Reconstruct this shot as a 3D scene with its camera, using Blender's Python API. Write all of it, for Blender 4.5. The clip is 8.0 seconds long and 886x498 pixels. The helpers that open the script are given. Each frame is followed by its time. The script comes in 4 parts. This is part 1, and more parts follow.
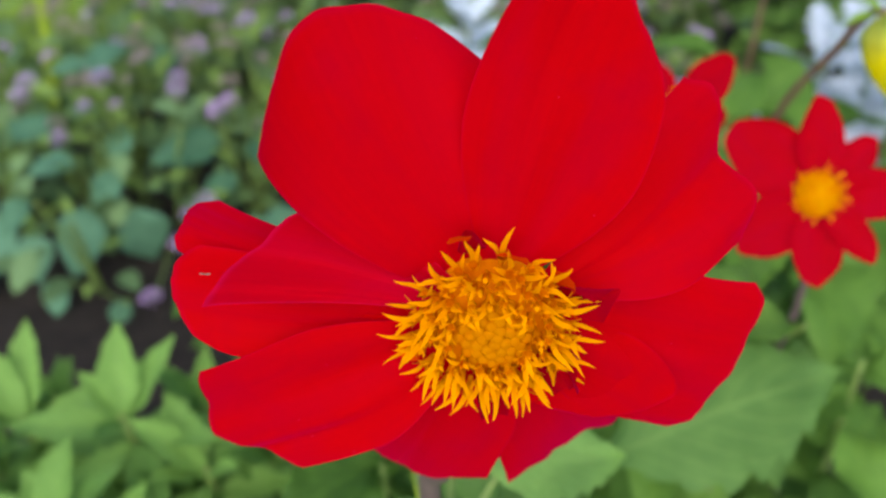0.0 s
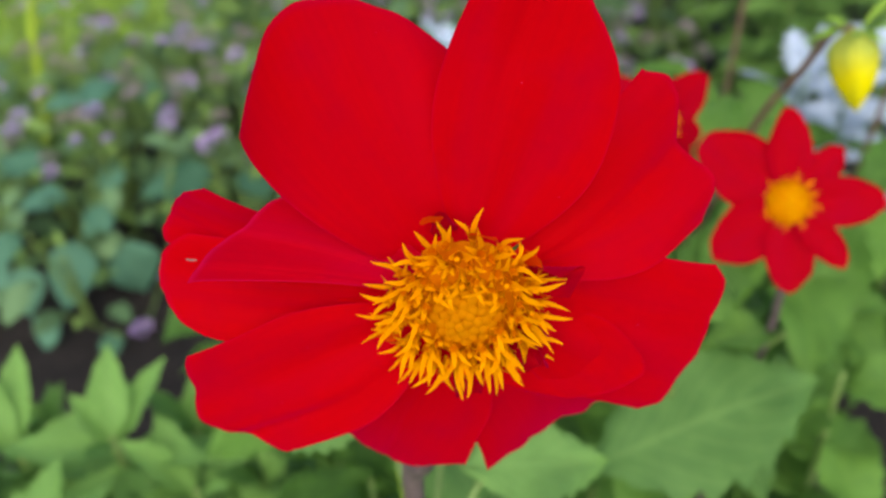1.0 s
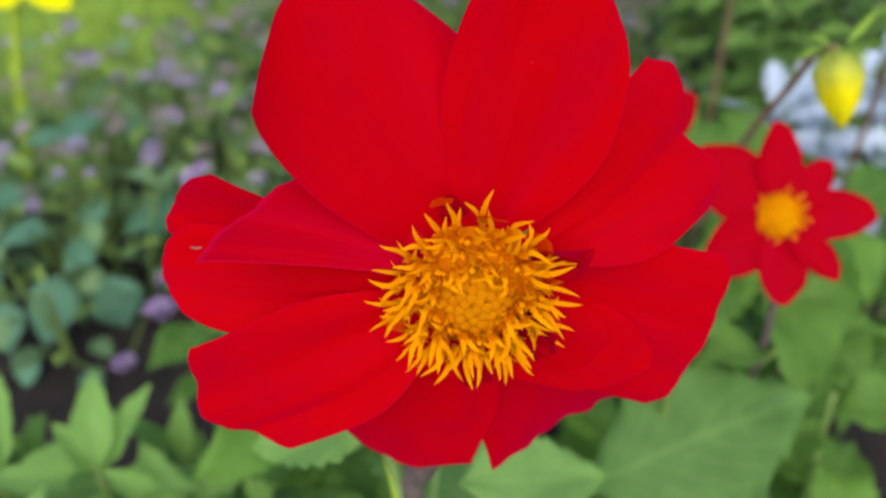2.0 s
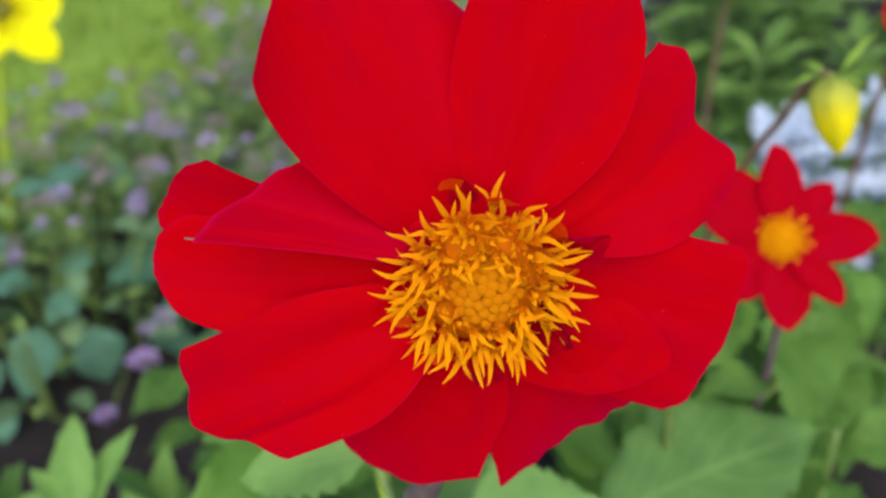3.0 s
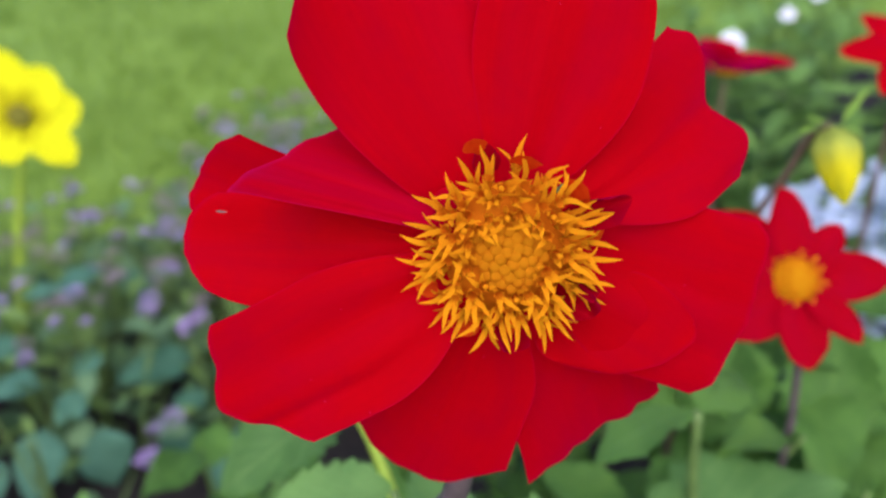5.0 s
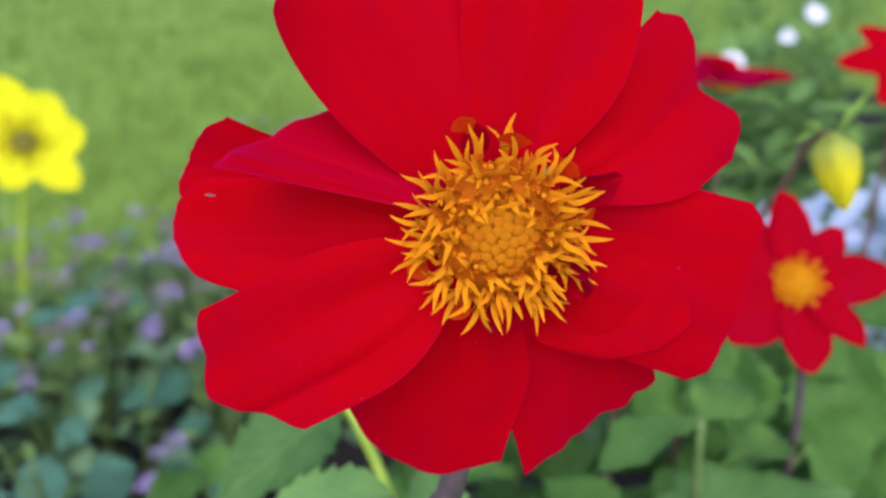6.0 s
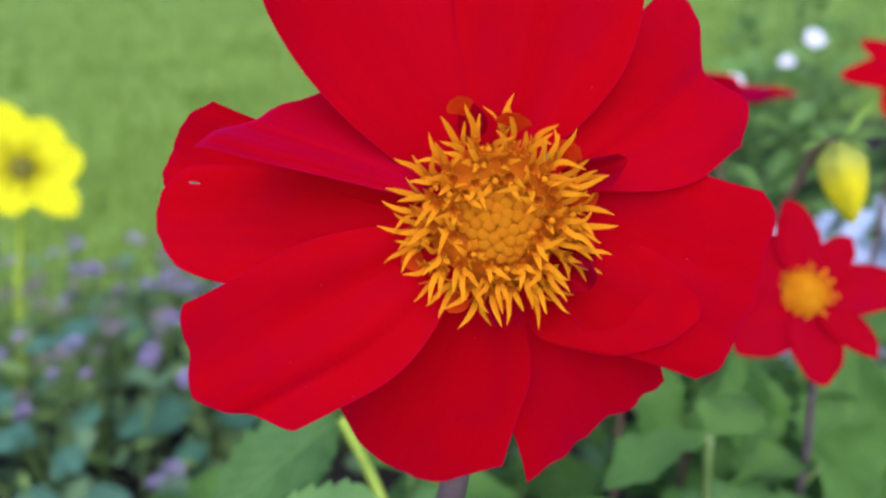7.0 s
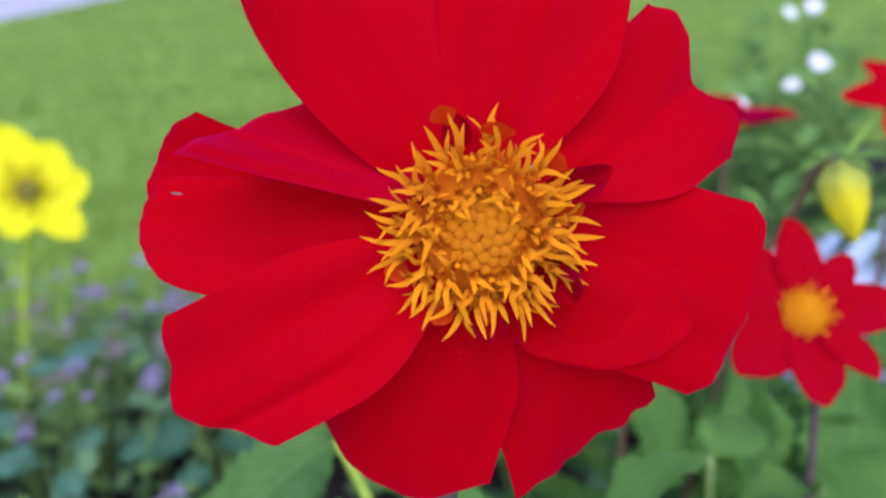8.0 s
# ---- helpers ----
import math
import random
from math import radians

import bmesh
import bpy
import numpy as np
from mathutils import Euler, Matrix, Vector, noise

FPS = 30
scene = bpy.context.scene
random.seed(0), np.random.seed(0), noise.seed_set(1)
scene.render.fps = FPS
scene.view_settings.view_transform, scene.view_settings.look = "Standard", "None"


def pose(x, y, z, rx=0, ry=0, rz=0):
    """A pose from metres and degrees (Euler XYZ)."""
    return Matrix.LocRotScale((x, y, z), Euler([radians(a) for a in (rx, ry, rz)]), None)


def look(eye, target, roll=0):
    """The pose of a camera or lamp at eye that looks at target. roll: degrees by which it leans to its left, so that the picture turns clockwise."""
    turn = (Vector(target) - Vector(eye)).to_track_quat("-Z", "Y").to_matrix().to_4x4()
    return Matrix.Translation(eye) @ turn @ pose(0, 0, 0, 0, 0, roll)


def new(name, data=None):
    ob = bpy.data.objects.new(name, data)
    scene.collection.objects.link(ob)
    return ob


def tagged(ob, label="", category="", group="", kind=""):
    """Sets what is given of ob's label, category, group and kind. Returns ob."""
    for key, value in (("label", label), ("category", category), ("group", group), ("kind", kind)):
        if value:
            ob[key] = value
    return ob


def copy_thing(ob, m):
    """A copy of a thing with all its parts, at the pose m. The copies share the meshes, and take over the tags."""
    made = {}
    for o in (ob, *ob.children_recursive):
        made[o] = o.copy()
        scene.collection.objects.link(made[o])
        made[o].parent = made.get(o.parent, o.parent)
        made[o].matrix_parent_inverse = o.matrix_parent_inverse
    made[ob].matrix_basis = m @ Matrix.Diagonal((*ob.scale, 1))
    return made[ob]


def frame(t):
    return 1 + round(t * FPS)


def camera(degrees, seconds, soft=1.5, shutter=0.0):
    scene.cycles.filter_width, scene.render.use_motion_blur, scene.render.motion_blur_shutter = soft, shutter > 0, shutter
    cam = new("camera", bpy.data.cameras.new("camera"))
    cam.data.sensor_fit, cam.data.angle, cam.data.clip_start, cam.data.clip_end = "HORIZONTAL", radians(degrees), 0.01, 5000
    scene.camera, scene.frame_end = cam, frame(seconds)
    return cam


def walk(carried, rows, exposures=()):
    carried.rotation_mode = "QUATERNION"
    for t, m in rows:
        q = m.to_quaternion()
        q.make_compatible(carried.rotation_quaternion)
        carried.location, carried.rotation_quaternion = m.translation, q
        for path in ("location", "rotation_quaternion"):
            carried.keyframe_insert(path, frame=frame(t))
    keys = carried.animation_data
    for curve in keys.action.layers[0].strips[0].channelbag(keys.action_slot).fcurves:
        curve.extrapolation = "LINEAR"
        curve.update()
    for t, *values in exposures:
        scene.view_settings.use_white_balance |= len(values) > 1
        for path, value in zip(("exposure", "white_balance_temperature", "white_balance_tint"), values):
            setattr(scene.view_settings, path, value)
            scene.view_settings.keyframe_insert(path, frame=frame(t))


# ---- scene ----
cam = camera(52.7, 8.0, soft=2.35)
cam.data.dof.use_dof, cam.data.dof.focus_distance, cam.data.dof.aperture_fstop = True, 0.155, 13.0
METRES, EYE, TILT, LEAN, TURN = 0.1, 0.70, -46.0, 0.0, 0.0
ROWS = [
    (0.0, 0.0, 0.0, 0.0, 0.0, 0.0, -0.0),
    (0.5, 0.0254, -0.0377, -0.0408, -0.23, 0.96, 0.33),
    (1.0, 0.0336, -0.0854, -0.1068, -0.47, 2.51, 0.73),
    (1.5, 0.0101, -0.0977, -0.1654, -1.02, 3.89, 0.95),
    (3.0, -0.0641, 0.0382, -0.3346, -2.65, 9.2, 1.66),
    (3.5, -0.0687, 0.0576, -0.4158, -2.43, 11.72, 1.91),
    (4.0, -0.0836, 0.0611, -0.4655, -2.21, 13.55, 2.01),
    (4.5, -0.116, 0.0645, -0.5463, -2.19, 15.55, 2.36),
    (6.0, -0.0825, 0.1099, -0.6985, -1.5, 19.03, 3.01),
    (6.5, -0.0818, 0.1573, -0.7267, -1.48, 20.15, 3.27),
    (7.0, -0.0722, 0.2122, -0.7424, -1.28, 21.06, 3.28),
    (7.5, -0.0496, 0.2373, -0.7593, -0.96, 22.05, 3.19),
    (8.0, -0.0319, 0.2395, -0.7598, -0.82, 22.71, 3.08),
]
walk(cam, [(t, pose(0, 0, EYE, TILT, LEAN, TURN) @ pose(METRES * x, METRES * y, METRES * z, 90 + pitch, roll, yaw)) for t, x, y, z, yaw, pitch, roll in ROWS],
     [(0.0, 0.65, 6600, 10), (3.0, 0.57, 6250, 17), (5.0, 0.53, 5750, 23), (8.0, 0.53, 5350, 28)])

# ---- sky, sun ----
world = bpy.data.worlds.new("overcast_sky")
scene.world = world
world.use_nodes = True
wn = world.node_tree
sky = wn.nodes.new("ShaderNodeTexSky")
sky.sky_type, sky.sun_disc = "NISHITA", False
sky.sun_elevation, sky.sun_rotation = radians(52.0), radians(185.9)
sky.air_density, sky.dust_density = 1.0, 3.0
wn.links.new(sky.outputs["Color"], wn.nodes["Background"].inputs["Color"])
wn.nodes["Background"].inputs["Strength"].default_value = 0.18
sun = new("sun", bpy.data.lights.new("sun", "SUN"))
sun.data.energy, sun.data.angle, sun.data.color = 1.2, radians(85), (1.0, 0.97, 0.92)
sun.matrix_world = look((-0.4, -3.9, 5.0), (0, 0, 0))


# ---- materials ----
def material(name):
    m = bpy.data.materials.new(name)
    m.use_nodes = True
    return m, m.node_tree, m.node_tree.nodes["Principled BSDF"]


def add(nt, kind, **values):
    nd = nt.nodes.new(kind)
    for key, value in values.items():
        nd.inputs[key.replace("_", " ")].default_value = value
    return nd


def ramp(nt, source, stops):
    nd = nt.nodes.new("ShaderNodeValToRGB")
    while len(nd.color_ramp.elements) < len(stops):
        nd.color_ramp.elements.new(0.5)
    for e, (at, col) in zip(nd.color_ramp.elements, stops):
        e.position, e.color = at, (*col, 1.0)
    nt.links.new(source, nd.inputs[0])
    return nd


def mixed(nt, a, b, factor, blend="MIX"):
    nd = nt.nodes.new("ShaderNodeMix")
    nd.data_type, nd.blend_type = "RGBA", blend
    for slot, value in ((0, factor), (6, a), (7, b)):
        if hasattr(value, "links"):
            nt.links.new(value, nd.inputs[slot])
        elif slot == 0:
            nd.inputs[0].default_value = value
        else:
            nd.inputs[slot].default_value = (*value, 1.0)
    return nd.outputs[2]


def math_node(nt, op, a, b=0.0):
    nd = nt.nodes.new("ShaderNodeMath")
    nd.operation = op
    for k, value in enumerate((a, b)):
        if hasattr(value, "links"):
            nt.links.new(value, nd.inputs[k])
        else:
            nd.inputs[k].default_value = value
    return nd.outputs[0]


def thin(nt, bsdf, colour, share):
    """Light that passes through a petal or a leaf."""
    tr = nt.nodes.new("ShaderNodeBsdfTranslucent")
    mx = nt.nodes.new("ShaderNodeMixShader")
    mx.inputs[0].default_value = share
    nt.links.new(colour, tr.inputs["Color"])
    nt.links.new(bsdf.outputs[0], mx.inputs[1])
    nt.links.new(tr.outputs[0], mx.inputs[2])
    nt.links.new(mx.outputs[0], nt.nodes["Material Output"].inputs["Surface"])


def bump(nt, bsdf, height, strength, distance):
    nd = add(nt, "ShaderNodeBump", Strength=strength, Distance=distance)
    nt.links.new(height, nd.inputs["Height"])
    nt.links.new(nd.outputs[0], bsdf.inputs["Normal"])


def petal_material(name, deep, main, edge, through_share=0.25, rough=0.6, velvet=0.1, bloom=(1.0, 0.0, 0.35), rim=None, base=None):
    m, nt, bsdf = material(name)
    uv = nt.nodes.new("ShaderNodeUVMap")
    mp = add(nt, "ShaderNodeMapping", Scale=(2.5, 46.0, 1.0))
    nt.links.new(uv.outputs[0], mp.inputs["Vector"])
    own = nt.nodes.new("ShaderNodeObjectInfo")
    place = nt.nodes.new("ShaderNodeCombineXYZ")
    nt.links.new(math_node(nt, "MULTIPLY", own.outputs["Random"], 17.0), place.inputs[0])
    nt.links.new(math_node(nt, "MULTIPLY", own.outputs["Random"], 5.0), place.inputs[1])
    nt.links.new(place.outputs[0], mp.inputs["Location"])
    wide = add(nt, "ShaderNodeMapping", Scale=(0.9, 3.2, 1.0))
    nt.links.new(uv.outputs[0], wide.inputs["Vector"])
    nt.links.new(place.outputs[0], wide.inputs["Location"])
    ridge = add(nt, "ShaderNodeTexNoise", Scale=1.0, Detail=2.0, Distortion=0.3)
    nt.links.new(wide.outputs[0], ridge.inputs["Vector"])
    streak = add(nt, "ShaderNodeTexNoise", Scale=1.0, Detail=4.0, Roughness=0.6)
    nt.links.new(mp.outputs[0], streak.inputs["Vector"])
    geo = nt.nodes.new("ShaderNodeTexCoord")
    cloud = add(nt, "ShaderNodeTexNoise", Scale=70.0, Detail=3.0)
    nt.links.new(geo.outputs["Object"], cloud.inputs["Vector"])
    cells = add(nt, "ShaderNodeTexNoise", Scale=2600.0, Detail=2.0)
    nt.links.new(geo.outputs["Object"], cells.inputs["Vector"])
    c1 = ramp(nt, streak.outputs[0], [(0.0, deep), (0.62, main), (0.8, main)])
    c2 = mixed(nt, c1.outputs[0], edge, ramp(nt, cloud.outputs[0], [(0.5, (0, 0, 0)), (0.8, (0.5, 0.5, 0.5))]).outputs[0])
    c2 = mixed(nt, c2, edge, ramp(nt, ridge.outputs[0], [(0.45, (0, 0, 0)), (0.65, (0.3, 0.3, 0.3)), (0.8, (0.12, 0.12, 0.12))]).outputs[0])
    if rim:
        sep = nt.nodes.new("ShaderNodeSeparateXYZ")
        nt.links.new(uv.outputs[0], sep.inputs[0])
        across = math_node(nt, "MULTIPLY", math_node(nt, "ABSOLUTE", math_node(nt, "SUBTRACT", sep.outputs[1], 0.5)), 2.0)
        border = ramp(nt, math_node(nt, "MAXIMUM", across, sep.outputs[0]), [(0.97, (0, 0, 0)), (1.0, (0.6, 0.6, 0.6))])
        c2 = mixed(nt, c2, rim, border.outputs[0])
        speck = add(nt, "ShaderNodeTexVoronoi", Scale=520.0)
        nt.links.new(geo.outputs["Object"], speck.inputs["Vector"])
        few = add(nt, "ShaderNodeTexNoise", Scale=120.0)
        nt.links.new(geo.outputs["Object"], few.inputs["Vector"])
        dots = math_node(nt, "MULTIPLY", math_node(nt, "LESS_THAN", speck.outputs["Distance"], 0.1), math_node(nt, "GREATER_THAN", few.outputs[0], 0.64))
        c2 = mixed(nt, c2, (0.8, 0.06, 0.22), math_node(nt, "MULTIPLY", dots, 0.35))
    if base:
        low = nt.nodes.new("ShaderNodeSeparateXYZ")
        nt.links.new(uv.outputs[0], low.inputs[0])
        reach = math_node(nt, "ADD", low.outputs[0], math_node(nt, "MULTIPLY", math_node(nt, "SUBTRACT", ridge.outputs[0], 0.5), 1.0))
        c2 = mixed(nt, c2, base, ramp(nt, reach, [(0.12, (0.85, 0.85, 0.85)), (0.5, (0, 0, 0))]).outputs[0])
    nt.links.new(c2, bsdf.inputs["Base Color"])
    bsdf.inputs["Roughness"].default_value = rough
    bsdf.inputs["Specular IOR Level"].default_value = 0.02
    bsdf.inputs["Sheen Weight"].default_value = velvet
    bsdf.inputs["Sheen Roughness"].default_value = 0.35
    bsdf.inputs["Sheen Tint"].default_value = (*bloom, 1.0)
    h = math_node(nt, "ADD", streak.outputs[0], math_node(nt, "MULTIPLY", cells.outputs[0], 0.35))
    h = math_node(nt, "ADD", h, math_node(nt, "MULTIPLY", ridge.outputs[0], 4.0))
    bump(nt, bsdf, h, 0.15, 0.0003)
    thin(nt, bsdf, c2, through_share)
    return m


def leaf_material(name, dark, light, vein, rough=0.6, share=0.25, scale=60.0):
    m, nt, bsdf = material(name)
    uv = nt.nodes.new("ShaderNodeUVMap")
    sep = nt.nodes.new("ShaderNodeSeparateXYZ")
    nt.links.new(uv.outputs[0], sep.inputs[0])
    side = math_node(nt, "ABSOLUTE", math_node(nt, "SUBTRACT", sep.outputs[1], 0.5))
    mid = ramp(nt, side, [(0.0, (1, 1, 1)), (0.045, (0, 0, 0))])
    branch = math_node(nt, "FRACT", math_node(nt, "MULTIPLY", math_node(nt, "SUBTRACT", sep.outputs[0], math_node(nt, "MULTIPLY", side, 0.7)), 8.0))
    rib = ramp(nt, branch, [(0.0, (0.7, 0.7, 0.7)), (0.12, (0, 0, 0)), (0.9, (0, 0, 0)), (1.0, (0.7, 0.7, 0.7))])
    both = mixed(nt, mid.outputs[0], rib.outputs[0], 1.0, "LIGHTEN")
    geo = nt.nodes.new("ShaderNodeTexCoord")
    cloud = add(nt, "ShaderNodeTexNoise", Scale=scale, Detail=4.0)
    nt.links.new(geo.outputs["Object"], cloud.inputs["Vector"])
    info = nt.nodes.new("ShaderNodeObjectInfo")
    isle = nt.nodes.new("ShaderNodeNewGeometry")
    vary = math_node(nt, "ADD", math_node(nt, "MULTIPLY", info.outputs["Random"], 0.45), math_node(nt, "MULTIPLY", isle.outputs["Random Per Island"], 0.3))
    tone = math_node(nt, "ADD", math_node(nt, "MULTIPLY", cloud.outputs[0], 0.5), vary)
    base = ramp(nt, tone, [(0.25, dark), (0.85, light)])
    col = mixed(nt, base.outputs[0], vein, math_node(nt, "MULTIPLY", both, 0.25))
    nt.links.new(col, bsdf.inputs["Base Color"])
    bsdf.inputs["Roughness"].default_value = rough
    bsdf.inputs["Specular IOR Level"].default_value = 0.2
    bump(nt, bsdf, math_node(nt, "SUBTRACT", cloud.outputs[0], both), 0.4, 0.0008)
    thin(nt, bsdf, col, share)
    return m


def plain_material(name, dark, light, scale, rough, bump_strength=0.3, bump_depth=0.0005, share=0.0, fine=0.0, spec=0.3):
    m, nt, bsdf = material(name)
    geo = nt.nodes.new("ShaderNodeTexCoord")
    big = add(nt, "ShaderNodeTexNoise", Scale=scale, Detail=6.0, Roughness=0.65)
    nt.links.new(geo.outputs["Object"], big.inputs["Vector"])
    isle = nt.nodes.new("ShaderNodeNewGeometry")
    info = nt.nodes.new("ShaderNodeObjectInfo")
    tone = math_node(nt, "ADD", big.outputs[0], math_node(nt, "MULTIPLY", math_node(nt, "ADD", isle.outputs["Random Per Island"], math_node(nt, "MULTIPLY", info.outputs["Random"], -1.0)), 0.22))
    if fine:
        small = add(nt, "ShaderNodeTexNoise", Scale=fine, Detail=3.0)
        nt.links.new(geo.outputs["Object"], small.inputs["Vector"])
        tone = math_node(nt, "ADD", tone, math_node(nt, "MULTIPLY", math_node(nt, "SUBTRACT", small.outputs[0], 0.5), 0.7))
    col = ramp(nt, tone, [(0.3, dark), (0.7, light)])
    nt.links.new(col.outputs[0], bsdf.inputs["Base Color"])
    bsdf.inputs["Roughness"].default_value = rough
    bsdf.inputs["Specular IOR Level"].default_value = spec
    bump(nt, bsdf, tone, bump_strength, bump_depth)
    if share:
        thin(nt, bsdf, col.outputs[0], share)
    return m


RED = petal_material("red_petal", (0.55, 0.0, 0.004), (0.61, 0.0, 0.003), (0.49, 0.0, 0.018), 0.5, velvet=0.55, bloom=(0.8, 0.0, 0.8), rim=(0.52, 0.0, 0.03))
ROSE = petal_material("rose_red_petal", (0.47, 0.0, 0.011), (0.53, 0.0, 0.009), (0.44, 0.0, 0.032), 0.45, velvet=0.55, bloom=(0.8, 0.0, 0.8), rim=(0.56, 0.005, 0.08))
CRIMSON = petal_material("crimson_petal", (0.32, 0.0, 0.008), (0.40, 0.0, 0.006), (0.34, 0.0, 0.020), 0.3, velvet=0.15)
YELLOW = petal_material("yellow_petal", (0.80, 0.74, 0.0), (0.94, 0.91, 0.0), (0.92, 0.88, 0.0), 0.42, velvet=0.0, base=(0.42, 0.36, 0.0))
BUD = petal_material("bud_petal", (0.62, 0.54, 0.0), (0.86, 0.74, 0.0), (0.50, 0.50, 0.03), 0.15, bloom=(1, 1, 0.3), base=(0.26, 0.34, 0.07))
FLORET = plain_material("floret_orange", (0.84, 0.36, 0.0), (0.95, 0.48, 0.0), 260.0, 0.7, share=0.5, spec=0.02)
# deeper orange that paints the self-shadow inside the floret cups
THROAT_SHADE = plain_material("floret_throat_shade", (0.62, 0.16, 0.0), (0.74, 0.25, 0.0), 300.0, 0.7, share=0.3, spec=0.02)
FLORET_BUD = plain_material("floret_bud_amber", (0.62, 0.20, 0.0), (0.68, 0.25, 0.0), 500.0, 0.7, share=0.4, spec=0.02)
DISC = plain_material("disc_base", (0.52, 0.13, 0.0), (0.62, 0.18, 0.0), 400.0, 0.7, spec=0.02)
BRACT = plain_material("bract_orange_red", (0.66, 0.035, 0.0), (0.78, 0.09, 0.0), 200.0, 0.6, share=0.4, spec=0.05)
DRY = plain_material("dry_tissue", (0.08, 0.03, 0.03), (0.22, 0.14, 0.13), 900.0, 0.8)
OLIVE_EYE = plain_material("olive_eye", (0.09, 0.085, 0.008), (0.24, 0.22, 0.015), 300.0, 0.7)
STEM = plain_material("green_stem", (0.10, 0.16, 0.04), (0.18, 0.28, 0.07), 120.0, 0.55, share=0.0)
LIME_STEM = plain_material("lime_stem", (0.26, 0.38, 0.03), (0.42, 0.56, 0.05), 120.0, 0.55)
PURPLE_STEM = plain_material("purple_stem", (0.06, 0.045, 0.048), (0.15, 0.105, 0.11), 120.0, 0.6)
STEM_BROWN = plain_material("brown_stem", (0.10, 0.06, 0.045), (0.20, 0.12, 0.08), 120.0, 0.6)
DAHLIA_LEAF = leaf_material("dahlia_leaf", (0.05, 0.13, 0.026), (0.16, 0.315, 0.073), (0.24, 0.41, 0.11))
# darker copy of the dahlia leaf, with the shade of the lower foliage in its colour
SHADE_LEAF = leaf_material("shaded_dahlia_leaf", (0.022, 0.07, 0.010), (0.115, 0.25, 0.036), (0.17, 0.33, 0.05))
FRESH_LEAF = leaf_material("fresh_leaf", (0.04, 0.125, 0.022), (0.18, 0.35, 0.075), (0.24, 0.40, 0.12))
AGERATUM_LEAF = leaf_material("ageratum_leaf", (0.02, 0.075, 0.03), (0.125, 0.29, 0.18), (0.20, 0.36, 0.20))
OLIVE_LEAF = leaf_material("olive_leaf", (0.035, 0.085, 0.014), (0.22, 0.35, 0.08), (0.22, 0.32, 0.10))
SPRIG_LEAF = leaf_material("sprig_leaf", (0.10, 0.22, 0.02), (0.26, 0.42, 0.05), (0.30, 0.44, 0.10))
YOUNG_LEAF = leaf_material("young_leaf", (0.08, 0.20, 0.025), (0.22, 0.38, 0.06), (0.24, 0.40, 0.10))
MEADOW_LEAF = leaf_material("meadow_green_leaf", (0.045, 0.13, 0.018), (0.15, 0.30, 0.05), (0.18, 0.34, 0.08))
DARK_LEAF = leaf_material("dark_leaf", (0.03, 0.085, 0.014), (0.17, 0.31, 0.06), (0.1, 0.22, 0.05))
SILVER = leaf_material("silver_leaf", (0.22, 0.30, 0.36), (0.58, 0.68, 0.77), (0.66, 0.74, 0.81), 0.8, 0.1)
FADED = plain_material("faded_floss", (0.25, 0.21, 0.20), (0.42, 0.36, 0.36), 300.0, 0.85, share=0.2)
GREYED_LEAF = leaf_material("greyed_leaf", (0.03, 0.08, 0.022), (0.16, 0.28, 0.12), (0.2, 0.3, 0.14))
LILAC = plain_material("lilac_floss", (0.42, 0.30, 0.56), (0.70, 0.55, 0.82), 300.0, 0.8, share=0.2)
WHITE = plain_material("white_petal", (0.7, 0.72, 0.72), (0.85, 0.85, 0.85), 200.0, 0.6, share=0.2)
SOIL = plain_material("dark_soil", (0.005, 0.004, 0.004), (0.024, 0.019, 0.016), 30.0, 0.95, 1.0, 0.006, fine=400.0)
LAWN = plain_material("lawn_turf", (0.135, 0.228, 0.02), (0.23, 0.36, 0.044), 3.0, 0.9, 0.6, 0.01, fine=120.0)
BLADE = plain_material("grass_blade", (0.148, 0.25, 0.022), (0.255, 0.39, 0.052), 2.0, 0.6, share=0.3)
PATH = plain_material("grey_path", (0.34, 0.34, 0.35), (0.46, 0.46, 0.47), 6.0, 0.9, 0.5, 0.003, fine=200.0)


# ---- building helpers ----
def surface(name, fn, nu, nv, mat, thick=0.0):
    """A grid mesh from fn(u, v), u along 0..1 and v across -1..1, with its coordinates as UV."""
    verts, faces, uvs = [], [], []
    for i in range(nu + 1):
        for j in range(nv + 1):
            verts.append(fn(i / nu, 2 * j / nv - 1))
    for i in range(nu):
        for j in range(nv):
            a = i * (nv + 1) + j
            faces.append((a, a + nv + 1, a + nv + 2, a + 1))
            uvs += [(i / nu, j / nv), ((i + 1) / nu, j / nv), ((i + 1) / nu, (j + 1) / nv), (i / nu, (j + 1) / nv)]
    me = bpy.data.meshes.new(name)
    me.from_pydata(verts, [], faces)
    layer = me.uv_layers.new(name="UVMap")
    layer.data.foreach_set("uv", [c for uv in uvs for c in uv])
    me.polygons.foreach_set("use_smooth", [True] * len(me.polygons))
    me.materials.append(mat)
    return me


